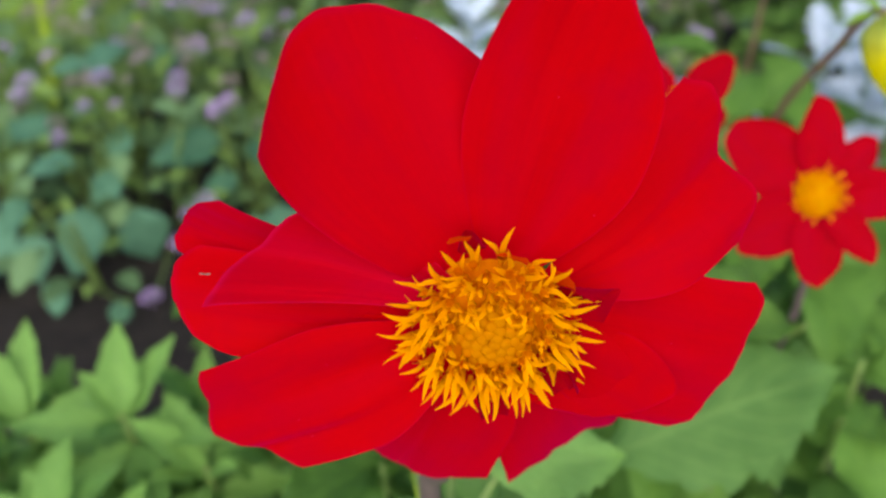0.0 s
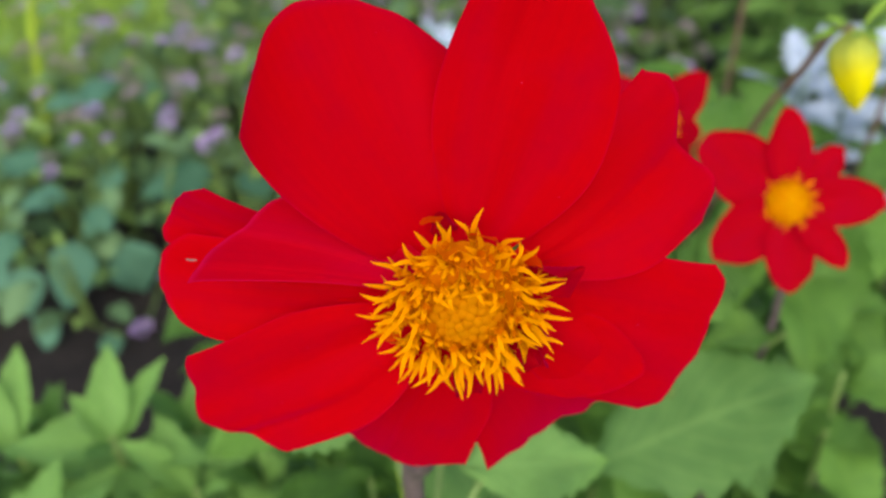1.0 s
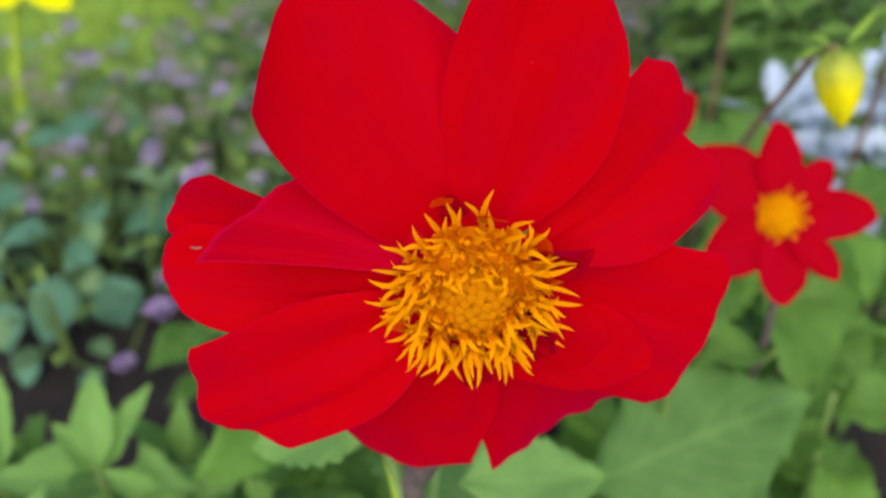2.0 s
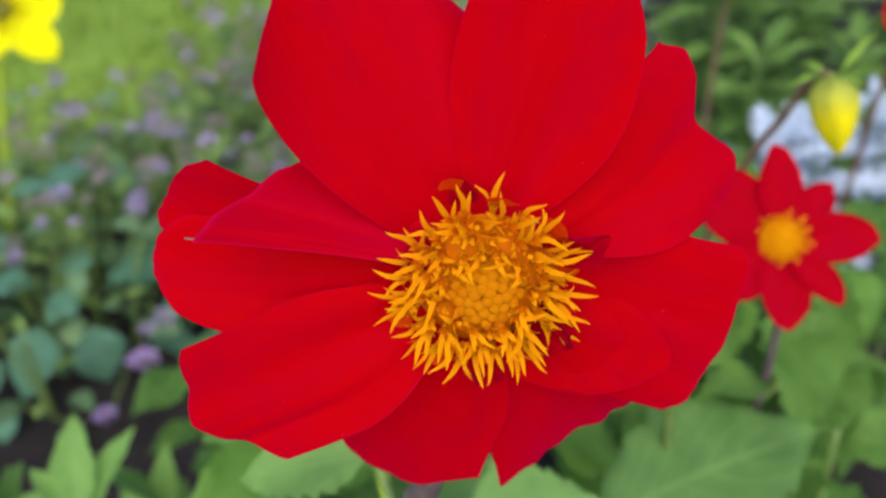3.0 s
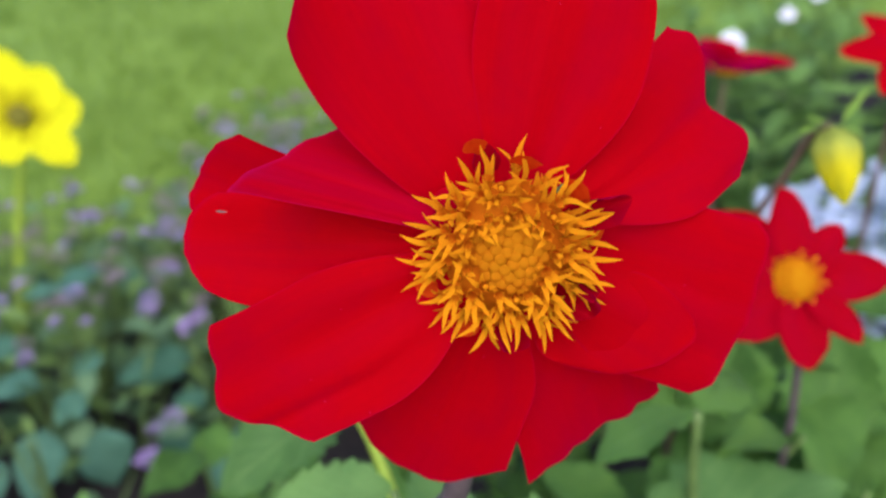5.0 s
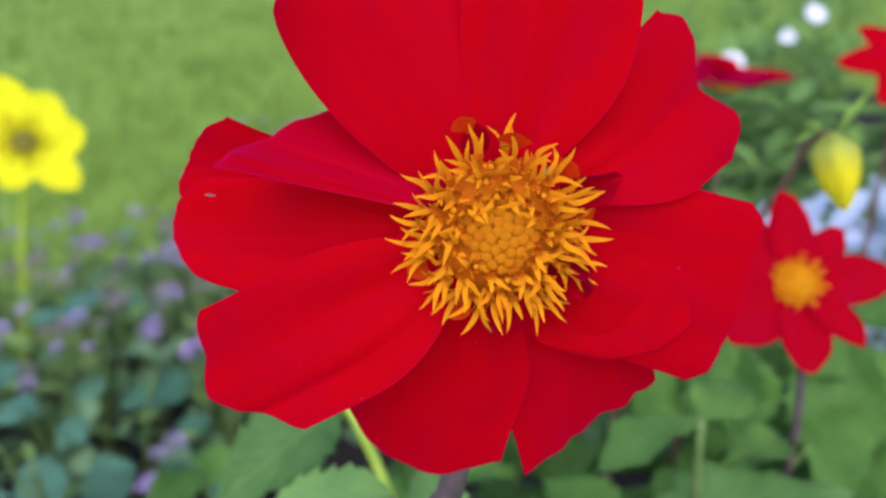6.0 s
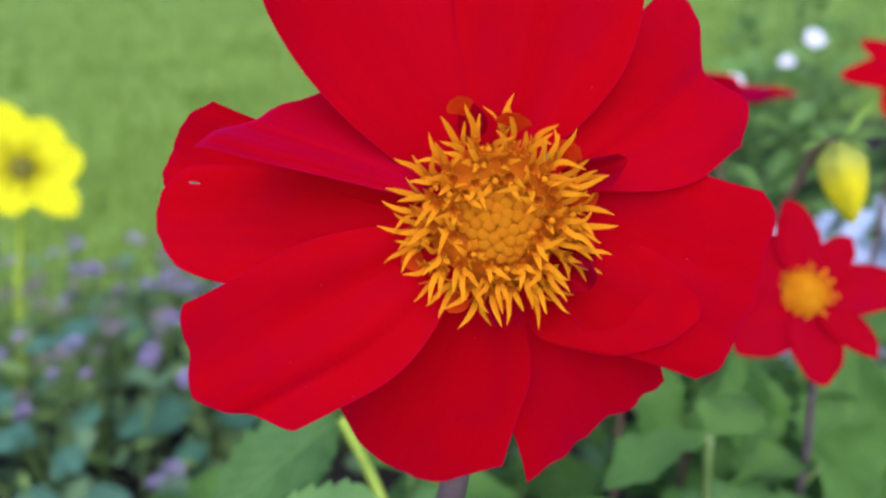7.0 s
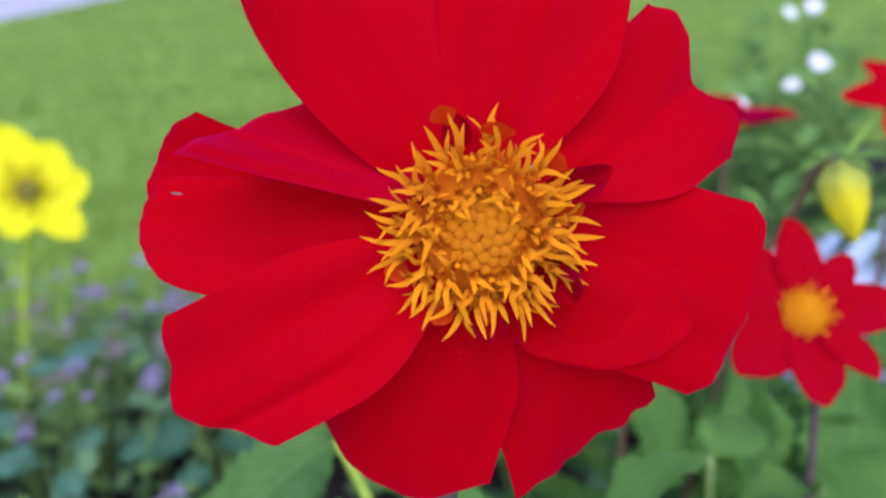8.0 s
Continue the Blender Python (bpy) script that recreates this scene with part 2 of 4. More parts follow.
def tube(name, points, r0, r1, mat, sides=8):
    """A tapered stalk through the points."""
    pts = [Vector(p) for p in points]
    curve = []
    for k in range(len(pts) - 1):
        p0, p1, p2, p3 = pts[max(k - 1, 0)], pts[k], pts[k + 1], pts[min(k + 2, len(pts) - 1)]
        for s in range(5):
            t = s / 5
            curve.append(0.5 * (2 * p1 + (p2 - p0) * t + (2 * p0 - 5 * p1 + 4 * p2 - p3) * t * t + (3 * p1 - p0 - 3 * p2 + p3) * t ** 3))
    curve.append(pts[-1])
    verts, faces = [], []
    for k, c in enumerate(curve):
        d = (curve[min(k + 1, len(curve) - 1)] - curve[max(k - 1, 0)]).normalized()
        side = d.cross(Vector((0.31, 0.9, 0.2))).normalized()
        up = side.cross(d)
        r = r0 + (r1 - r0) * k / (len(curve) - 1)
        for s in range(sides):
            w = 2 * math.pi * s / sides
            verts.append(c + r * (math.cos(w) * side + math.sin(w) * up))
    for k in range(len(curve) - 1):
        for s in range(sides):
            a, b = k * sides + s, k * sides + (s + 1) % sides
            faces.append((a, b, b + sides, a + sides))
    faces.append(tuple(range(sides))[::-1])
    faces.append(tuple(range(len(verts) - sides, len(verts))))
    me = bpy.data.meshes.new(name)
    me.from_pydata(verts, [], faces)
    me.polygons.foreach_set("use_smooth", [True] * len(me.polygons))
    me.materials.append(mat)
    return me


def part(name, me, parent, m=None, label=""):
    ob = new(name, me)
    ob.parent = parent
    if m is not None:
        ob.matrix_basis = m
    return tagged(ob, label)


def thing(name, x, y, z, label, category, group="", kind=""):
    ob = new(name)
    ob.empty_display_size = 0.02
    ob.matrix_basis = pose(x, y, z)
    return tagged(ob, label, category, group, kind)


def leaf_mesh(name, length, width, mat, teeth=0.0, count=9, fold=0.25, droop=0.2, um=0.4, nu=22, nv=6, wave=0.04, seed=0, tip=1.0, base=0.04):
    """A leaf that grows along y, its face up: an outline, toothed edges, a folded midrib and a drooping tip."""
    rnd = random.Random(seed)
    ph = [rnd.uniform(0, 6.28) for _ in range(4)]

    def at(u, v):
        if u < um:
            g = base + (1 - base) * math.sin(math.pi / 2 * u / um) ** 1.1
        else:
            g = max(0.0, math.cos(math.pi / 2 * (u - um) / (1 - um))) ** tip
        g *= 1 + teeth * (1 - ((u * count) % 1.0) * 2) * (abs(v) ** 3)
        y = length * (u + teeth * 0.5 * abs(v) ** 3 * g * 0.3)
        x = 0.5 * width * g * v
        z = fold * abs(x) - droop * length * u * u + wave * width * math.sin(u * 9 + ph[0] + 2 * v) * abs(v) + 0.02 * width * math.sin(17 * u + ph[1]) * v
        return x + 0.06 * width * math.sin(3 * u + ph[2]), y, z
    return surface(name, at, nu, nv, mat)


def leaf_pose(x, y, z, yaw, pitch=0.0, roll=0.0, s=1.0):
    return pose(x, y, z, 0, 0, yaw) @ pose(0, 0, 0, pitch, roll, 0) @ Matrix.Scale(s, 4)


def flower_frame(place, facing, turn=0.0):
    """x to the right, y up the face, z out of the face."""
    z = Vector(facing).normalized()
    x = Vector((0, 0, 1)).cross(z).normalized()
    y = z.cross(x)
    m = Matrix((x, y, z)).transposed().to_4x4()
    return Matrix.Translation(place) @ m @ pose(0, 0, 0, 0, 0, turn)


# ---- ground ----
def ground_sheet():
    def at(u, v):
        return 700 * v, -700 + 1400 * u, 0.0
    ob = new("ground", surface("ground", at, 2, 2, LAWN))
    tagged(ob, "flat green mown lawn reaching the horizon", "lawn", kind="structure")


def bed_back(x):
    """Where the flower bed ends and the lawn begins, in front of the path."""
    return min(1.42, max(0.96, 1.06 + 1.55 * (x + 0.40)))


def soil_bed():
    def at(u, v):
        x, y = 0.35 + 1.4 * v, -0.45 + 2.55 * u
        edge = min(1.0, (1 - abs(v)) * 8, u * 8, (1 - u) * 8)
        if x < 0.35:
            edge = min(edge, max(0.0, (bed_back(x) - 0.02 - y) * 8))
        h = 0.012 * noise.noise((x * 9, y * 9, 0)) + 0.008 * noise.noise((x * 40, y * 40, 3))
        return x, y, -0.02 + edge * (0.035 + h)
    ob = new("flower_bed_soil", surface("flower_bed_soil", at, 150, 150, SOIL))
    tagged(ob, "dark crumbly earth of the flower bed", "soil", kind="structure")


def garden_path():
    d = Vector((0.39, 0.92, 0)).normalized()
    s = Vector((-d.y, d.x, 0))
    p = Vector((-1.897, 4.352, 0))

    def at(u, v):
        q = p + d * (-14 + 28 * u) + s * (1.0 + 1.0 * v)
        return q.x, q.y, 0.004 + 0.006 * (1 - v * v)
    ob = new("path", surface("path", at, 40, 6, PATH))
    tagged(ob, "pale grey gravel garden path beside the lawn", "path", kind="structure")


def lawn_grass():
    rng = np.random.default_rng(4)
    k = 150000
    far, turn = 7.5 * rng.random(k) ** 0.85, 2 * np.pi * rng.random(k)
    x, y = 0.3 + far * np.cos(turn), 1.2 + far * np.sin(turn)
    side = (x + 1.897) * 0.92 - (y - 4.352) * 0.39
    bed = (np.abs(x - 0.35) < 1.37) & (y > -0.42) & (y < 2.02)
    bed &= ~((x < 0.33) & (y > np.minimum(1.42, np.maximum(0.96, 1.06 + 1.55 * (x + 0.40))) - 0.04))
    keep = ((side > 0.02) | (side < -2.2)) & ~bed
    x, y = x[keep], y[keep]
    k = len(x)
    h, w, a, lean = 0.02 + 0.03 * rng.random(k), 0.002 + 0.002 * rng.random(k), 6.28 * rng.random(k), 0.025 * rng.random(k)
    v = np.empty((k, 3, 3))
    v[:, 0] = np.stack([x - w * np.cos(a), y - w * np.sin(a), 0 * x], 1)
    v[:, 1] = np.stack([x + w * np.cos(a), y + w * np.sin(a), 0 * x], 1)
    v[:, 2] = np.stack([x - lean * np.sin(a), y + lean * np.cos(a), h], 1)
    me = bpy.data.meshes.new("grass")
    me.from_pydata(v.reshape(-1, 3).tolist(), [], np.arange(3 * k).reshape(-1, 3).tolist())
    me.materials.append(BLADE)
    tagged(new("grass", me), "short green mown grass of the lawn", "grass", kind="stuff")


ground_sheet()
soil_bed()
garden_path()
lawn_grass()


# ---- dahlia flowers ----
def petal_mesh(ang, r0, length, width, um=0.55, base_w=0.45, g_tip=0.85, t=0.2, k=2.5, skew=0.0, cuts=(), n0=-0.9, b1=0.0, b2=0.0,
               cup=0.0, twist=0.0, side=0.0, pleat=0.05, seed=0, mat=None, nu=30, nv=44, twist2=0.0, swell=1.0, roll=0.0, creases=(), wavy=1.0):
    """A ray petal in centimetres round the flower's middle, at an angle from the right, with a rounded or notched tip, bent and cupped."""
    rnd = random.Random(seed)
    ph = [rnd.uniform(0, 6.28) for _ in range(4)]
    ca, sa = math.cos(radians(ang)), math.sin(radians(ang))

    def at(u, v):
        w0 = base_w / width
        g = w0 + (1 - w0) * math.sin(math.pi / 2 * u / um) ** swell if u < um else 1 - (1 - g_tip) * ((u - um) / (1 - um)) ** 2
        ln = length * (1 - t * abs(v) ** k + skew * v - sum(d * math.exp(-((v - c) / s) ** 2) for c, d, s in cuts))
        ln += wavy * 0.012 * length * math.sin(7 * v + ph[0]) + 0.002 * length * math.sin(19 * v + ph[1])
        r = r0 + u * ln
        lat = width * g * v + side * u * u
        z = n0 + b1 * u + b2 * u * u + cup * v * v * u + twist * v * u + twist2 * v * u * u - roll * max(0.0, -v - 0.45) ** 2 * min(1.0, 2 * u)
        z += pleat * math.sin(math.pi * min(1, u * 1.4)) * (math.cos(5.5 * v + ph[2]) + 0.12 * math.cos(13 * v + ph[3])) + 0.05 * math.sin(5 * u + ph[3]) * v
        z -= sum(d * math.exp(-((v - c) / w) ** 2) for c, d, w in creases) * min(1.0, 1.6 * u)
        return 0.01 * (r * ca - lat * sa), 0.01 * (r * sa + lat * ca), 0.01 * z
    return surface("petal", at, nu, nv, mat)


def floret_mesh(name, spear, lean, seed, stub=False):
    """A disc floret in centimetres: a tube that opens into a cup with a toothed rim, one long pointed lobe and, when ripe, a stub of pollen."""
    rnd = random.Random(seed)
    bm = bmesh.new()
    sides = 10

    def ring(r, z, crown=0.0):
        out = []
        for k in range(sides):
            w = 6.2832 * k / sides
            up = crown * (1.0 if k % 2 == 0 else -0.25) * rnd.uniform(0.6, 1.2)
            out.append(bm.verts.new(((r + 0.45 * up) * math.cos(w), (r + 0.45 * up) * math.sin(w), z + up)))
        return out
    loops = [ring(0.045, 0.0), ring(0.062, 0.16), ring(0.082, 0.26), ring(0.104, 0.34, 0.09), ring(0.078, 0.26), ring(0.04, 0.06)]
    for k, (a, b) in enumerate(zip(loops, loops[1:])):
        for j in range(sides):
            f = bm.faces.new((a[j], a[(j + 1) % sides], b[(j + 1) % sides], b[j]))
            # inner wall and floor take the colour with the shade painted in
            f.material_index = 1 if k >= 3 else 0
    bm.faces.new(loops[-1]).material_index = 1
    lobe = []
    for w, ln, tilt in ((0.0, spear, lean), (rnd.choice((1.1, -1.1)), spear * rnd.uniform(0.5, 0.85), 0.55), (rnd.choice((2.5, -2.5)), rnd.uniform(0.12, 0.24), 0.5)):
        w += rnd.uniform(-0.3, 0.3)
        ln *= rnd.uniform(0.9, 1.1)
        out, across = Vector((math.cos(w), math.sin(w), 0)), Vector((-math.sin(w), math.cos(w), 0))
        tilt += rnd.uniform(-0.15, 0.15)
        bend, sway, snake = rnd.uniform(0.2, 1.2), rnd.uniform(-0.38, 0.38), rnd.uniform(-0.045, 0.045)
        rows = []
        for f, half in ((0.0, 0.052), (0.14, 0.058), (0.32, 0.055), (0.52, 0.05), (0.72, 0.037), (0.88, 0.02), (1.0, 0.003)):
            ang = tilt * (1 - bend * 0.5 + bend * f)
            c = out * (0.09 + ln * f * math.sin(ang)) + across * (sway * ln * f * f + snake * math.sin(5.0 * f)) + Vector((0, 0, 0.31 + ln * f * math.cos(ang)))
            nrm = out * math.cos(ang) - Vector((0, 0, math.sin(ang)))
            rows.append([bm.verts.new(c - across * half - nrm * 0.1 * half), bm.verts.new(c + nrm * 0.22 * half), bm.verts.new(c + across * half - nrm * 0.1 * half), bm.verts.new(c - nrm * 0.12 * half)])
        for p, q in zip(rows, rows[1:]):
            for k in range(4):
                lobe.append(bm.faces.new((p[k], p[(k + 1) % 4], q[(k + 1) % 4], q[k])))
    if stub:
        lean_x, lean_y = rnd.uniform(-0.05, 0.05), rnd.uniform(-0.05, 0.05)
        prev = None
        for z, r in ((0.12, 0.03), (0.34, 0.036), (0.40, 0.056), (0.47, 0.06), (0.51, 0.03)):
            f = z / 0.5
            now = [bm.verts.new((r * math.cos(1.0472 * j) + lean_x * f, r * math.sin(1.0472 * j) + lean_y * f, z)) for j in range(6)]
            if prev:
                for j in range(6):
                    bm.faces.new((prev[j], prev[(j + 1) % 6], now[(j + 1) % 6], now[j]))
            prev = now
        bm.faces.new(prev)
    for v in bm.verts:
        v.co *= 0.01
    flat = set(lobe)
    smooth = [f not in flat for f in bm.faces]
    me = bpy.data.meshes.new(name)
    bm.to_mesh(me)
    bm.free()
    me.polygons.foreach_set("use_smooth", smooth)
    me.materials.append(FLORET)
    me.materials.append(THROAT_SHADE)
    return me


def knob_mesh(name, r, h, mat, sides=8):
    """A round-topped closed floret bud."""
    bm = bmesh.new()
    prev = None
    for z, q in ((-0.25 * h, 0.8), (0.35 * h, 1.0), (0.75 * h, 0.82), (0.95 * h, 0.45)):
        ring = [bm.verts.new((r * q * math.cos(6.2832 * s / sides), r * q * math.sin(6.2832 * s / sides), z)) for s in range(sides)]
        if prev:
            for s in range(sides):
                bm.faces.new((prev[s], prev[(s + 1) % sides], ring[(s + 1) % sides], ring[s]))
        prev = ring
    top = bm.verts.new((0, 0, h * 1.0))
    for s in range(sides):
        bm.faces.new((prev[s], prev[(s + 1) % sides], top))
    me = bpy.data.meshes.new(name)
    bm.to_mesh(me)
    bm.free()
    me.polygons.foreach_set("use_smooth", [True] * len(me.polygons))
    me.materials.append(mat)
    return me


def dome_mesh(name, r, h, drop, mat, rings=8, sides=28):
    def at(u, v):
        w = math.pi * v
        q = u * r
        return q * math.cos(w), q * math.sin(w), h * (1 - u * u) - drop * u ** 6
    return surface(name, at, rings, sides, mat)


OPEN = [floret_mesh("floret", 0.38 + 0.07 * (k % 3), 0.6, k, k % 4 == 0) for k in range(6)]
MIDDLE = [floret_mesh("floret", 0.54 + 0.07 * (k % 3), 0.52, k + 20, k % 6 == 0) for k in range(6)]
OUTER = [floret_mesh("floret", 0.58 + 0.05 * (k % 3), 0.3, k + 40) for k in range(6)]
CLOSED = knob_mesh("floret_bud", 0.00128, 0.0008, FLORET_BUD)
GREEN_BUD = knob_mesh("floret_bud", 0.0011, 0.003, OLIVE_EYE)
BRACT_MESH = leaf_mesh("bract", 0.0075, 0.0065, BRACT, fold=0.1, droop=-0.1, um=0.55, nu=8, nv=4, tip=0.6)


def flower_disc(parent, head, seed=3):
    """The raised middle: a low dome of closed buds, rings of open florets leaning over it and long spears round the rim."""
    rnd = random.Random(seed)
    disc = part("flower_disc", dome_mesh("flower_disc", 0.0135, 0.0012, 0.006, DISC), parent, head @ pose(0, -0.0005, -0.0045), "orange-yellow domed flower centre")
    inv = pose(0, 0.0005, 0.0045)
    for i in range(46):
        q = 0.102 * math.sqrt(i + 0.3)
        w = i * 2.39996
        part("floret_bud", CLOSED, disc, inv @ pose(0.0005 + 0.01 * q * math.cos(w), 0.01 * q * math.sin(w) - 0.0011, -0.0019 - 0.0014 * (q / 0.7) ** 2, 0, 0, rnd.uniform(0, 360)))
    spears = (147, 162, 172, -174, -164, -147, -135, -125, -106, -67, -56, -32, -20, -8, 4, 22, 44, 62, 104, 116, 131)
    rings = [(0.80, [22.5 * k + rnd.uniform(-8, 8) for k in range(16)], 0, OPEN),
             (1.0, [18.0 * k + 6 + rnd.uniform(-7, 7) for k in range(20)], 12, MIDDLE),
             (1.13, [16.4 * k + rnd.uniform(-6, 6) for k in range(22)], 30, MIDDLE),
             (1.22, spears, 49, OUTER)]
    k = 0
    for q, angles, tilt, meshes in rings:
        for a in angles:
            w = radians(a)
            upper = max(0.0, math.sin(w))
            z = -0.0042 - 0.0022 * ((q - 0.78) / 0.55) ** 2
            lean = tilt - (14 if meshes is OPEN else 10) * upper + rnd.uniform(-9, 9)
            if meshes is OPEN:
                spin = rnd.choice((-1, 1)) * (rnd.uniform(110, 180) if upper > 0.3 else rnd.uniform(20, 90))
            else:
                spin = rnd.uniform(-55, 35) if meshes is MIDDLE else rnd.uniform(-14, 8)
            m = inv @ pose(0.01 * q * math.cos(w), 0.01 * q * math.sin(w) - 0.0005, z, 0, 0, a) @ pose(0, 0, 0, 0, lean, 0) @ pose(0, 0, 0, 0, 0, spin)
            part("floret", meshes[k % 6], disc, m @ Matrix.Scale(rnd.uniform(0.92, 1.1) * (0.91 if meshes is OUTER else 0.96), 4))
            k += 1
    part("floret", OUTER[0], disc, inv @ pose(0.0015, 0.0124, -0.005, 0, 0, 86) @ pose(0, 0, 0, 0, 55, 0))
    return disc


def main_dahlia():
    base = Vector((0.02, 0.16, 0.0))
    plant = thing("red_dahlia", base.x, base.y, 0.0, "single red dahlia in full bloom with orange centre", "dahlia")
    head = flower_frame(Vector((0.0087, 0.0992, 0.5743)) - base, (0.0, -0.952, 0.305))
    specs = (
        dict(ang=113.724, length=5.344, width=1.962, um=0.88, base_w=0.786, g_tip=0.966, t=0.363, k=1.989, skew=0.13, n0=-0.95, b1=1.2, b2=-1.036, cup=0.35, twist=0.9, twist2=0.313, side=-0.082, swell=0.962, r0=0.9, cuts=((-0.42, 0.015, 0.12),), creases=((-0.25, 0.035, 0.15),)),
        dict(ang=74.084, length=5.672, width=1.626, um=0.656, base_w=0.373, g_tip=0.889, t=0.224, k=1.359, skew=0.083, n0=-0.85, b1=0.495, b2=0.179, cup=-0.08, twist=0.044, twist2=0.097, side=0.033, swell=0.966, r0=0.9, creases=((0.32, 0.06, 0.12),)),
        dict(ang=28.805, length=4.556, width=1.569, um=0.78, base_w=0.211, g_tip=1.05, t=0.03, k=5.173, skew=0.031, n0=-0.85, b1=-0.143, b2=-1.651, cup=0.35, twist=-0.614, twist2=0.336, side=0.152, swell=1.473, r0=0.9, cuts=((0.00, 0.081, 0.40), (-1.0, 0.08, 0.2), (1.0, 0.10, 0.17)), creases=((-0.15, 0.08, 0.12),)),
        dict(ang=-19.949, length=4.489, width=1.837, um=0.579, base_w=0.456, g_tip=1.05, t=0.089, k=4.811, skew=-0.006, n0=-1.2, b1=0.276, b2=-0.783, cup=-0.1, twist=0.042, twist2=-0.036, side=-0.027, swell=0.995, r0=0.9, cuts=((1.0, 0.03, 0.1), (-1.0, 0.035, 0.14), (-0.72, 0.012, 0.07)), creases=((0.1, 0.04, 0.15), (-0.5, 0.04, 0.15))),
        dict(ang=-41.5, length=3.06, width=1.3, um=0.671, base_w=0.3, g_tip=0.857, t=0.237, k=3.494, skew=0.186, n0=-1.66, b1=0.85, b2=-0.45, cup=0.1, twist=0.1, side=0.092, swell=1.5, r0=1, roll=0.5),
        dict(ang=-59.09, length=4.362, width=1.667, um=0.656, base_w=0.47, g_tip=1.05, t=0.02, k=8.808, skew=-0.004, n0=-1.05, b1=-1.157, b2=-0.759, cup=0.35, twist=0.447, twist2=-0.594, side=-0.6, swell=1.012, r0=0.9, cuts=((0.70, 0.028, 0.12), (-0.27, 0.022, 0.12), (0.2, 0.016, 0.12))),
        dict(ang=-110.309, length=4.866, width=1.733, um=0.582, base_w=0.421, g_tip=1.041, t=0.216, k=1.726, skew=0.014, n0=-1, b1=-0.855, b2=-0.896, cup=0.35, twist=0.125, twist2=0.287, side=0.069, swell=0.997, r0=0.9, creases=((0.1, 0.08, 0.08), (-0.45, 0.05, 0.12))),
        dict(ang=-148.438, length=5.522, width=1.474, um=0.601, base_w=0.442, g_tip=1.024, t=0.195, k=1.926, skew=-0.027, n0=-0.72, b1=0.261, b2=-0.744, cup=0.35, twist=0.488, twist2=-0.478, side=-0.241, swell=1.001, r0=0.9, roll=0.3, cuts=((-0.45, 0.035, 0.36), (0.69, 0.045, 0.22), (-1.0, 0.01, 0.14)), creases=((0.55, 0.09, 0.12), (-0.2, 0.03, 0.2))),
        dict(ang=185.1, length=5.195, width=1.09, um=0.736, base_w=0.457, g_tip=0.924, t=0.161, k=3.05, skew=-0.004, wavy=0.4, n0=-1.1, b1=0.25, b2=-0.778, cup=0.35, twist=0.1, twist2=0.2, side=-0.525, swell=0.995, r0=0.9, creases=((0.35, 0.04, 0.2),)),
        dict(ang=171.2, length=5.02, width=0.81, wavy=0.25, um=0.745, base_w=0.444, g_tip=1.05, t=0.045, k=4.0, skew=0.075, n0=-0.95, b1=-0.294, b2=-0.651, cup=0.26, twist=-0.436, twist2=0.007, side=-0.555, swell=1.003, r0=0.9, cuts=((-1.0, 0.04, 0.22),)),
        dict(ang=148.966, length=3.4, width=0.801, um=0.92, base_w=0.358, g_tip=1.05, t=0.02, k=4.228, skew=0.165, n0=-0.6, b1=-0.046, b2=0.334, cup=0.294, twist=0.785, twist2=0.359, side=0.39, swell=1.271, r0=0.9, pleat=0.03, creases=((0.72, -0.13, 0.13), (0.35, 0.07, 0.12), (0.98, -0.07, 0.06))),
        dict(ang=22, r0=1.25, length=1.15, width=0.3, base_w=0.16, t=0.4, k=2, n0=-0.75, b1=0.65, b2=-0.1, cup=0.5, pleat=0.02),
        dict(ang=-40, r0=1.25, length=0.85, width=0.34, base_w=0.18, t=0.4, k=2, n0=-0.85, b1=0.75, b2=-0.25, cup=0.5, twist=0.3, pleat=0.03),
        dict(ang=-26, r0=1.3, length=0.6, width=0.22, base_w=0.14, t=0.4, k=2, n0=-0.85, b1=0.5, cup=0.45, twist=-0.2, pleat=0.03),
        dict(ang=-87, r0=1.3, length=0.7, width=0.3, base_w=0.15, t=0.3, k=2, n0=-0.95, b1=0.6, cup=0.35, pleat=0.02),
        dict(ang=103, r0=1.4, length=0.6, width=0.26, base_w=0.2, t=0.4, k=2, n0=-0.75, b1=0.3, cup=0.2, pleat=0.02),
    )
    for s, spec in enumerate(specs):
        part("petal", petal_mesh(seed=s, mat=ROSE if s == 10 else CRIMSON if s > 10 else RED, **spec), plant, head)
    flower_disc(plant, head)
    for w, out, low, rise, size in ((106.5, 1.8, -4.3, 46, 0.72), (78, 1.48, -4.6, 62, 0.95), (37.7, 1.4, -6.5, 52, 0.95), (8, 1.3, -8, 22, 0.8), (-30, 1.35, -8, 16, 0.8), (-88, 1.35, -8, 25, 0.9), (-118, 1.35, -8, 14, 0.8), (204, 1.3, -8, 16, 0.8), (232, 1.35, -8, 14, 0.8)):
        m = head @ pose(0.01 * out * math.cos(radians(w)), 0.01 * out * math.sin(radians(w)), 0.001 * low, 0, 0, w - 90) @ pose(0, 0, 0, rise, 0, 0) @ Matrix.Scale(size, 4)
        part("bract", BRACT_MESH, plant, m, "orange-red scale round the centre")
    part("torn_edge", leaf_mesh("torn_edge", 0.0021, 0.0005, DRY, nu=8, nv=2, wave=0.3), plant, head @ pose(-0.0535, 0.0078, -0.0097, 0, 0, -100), "dry greyish tear in the petal")
    back = head @ Vector((0, 0, -0.013))
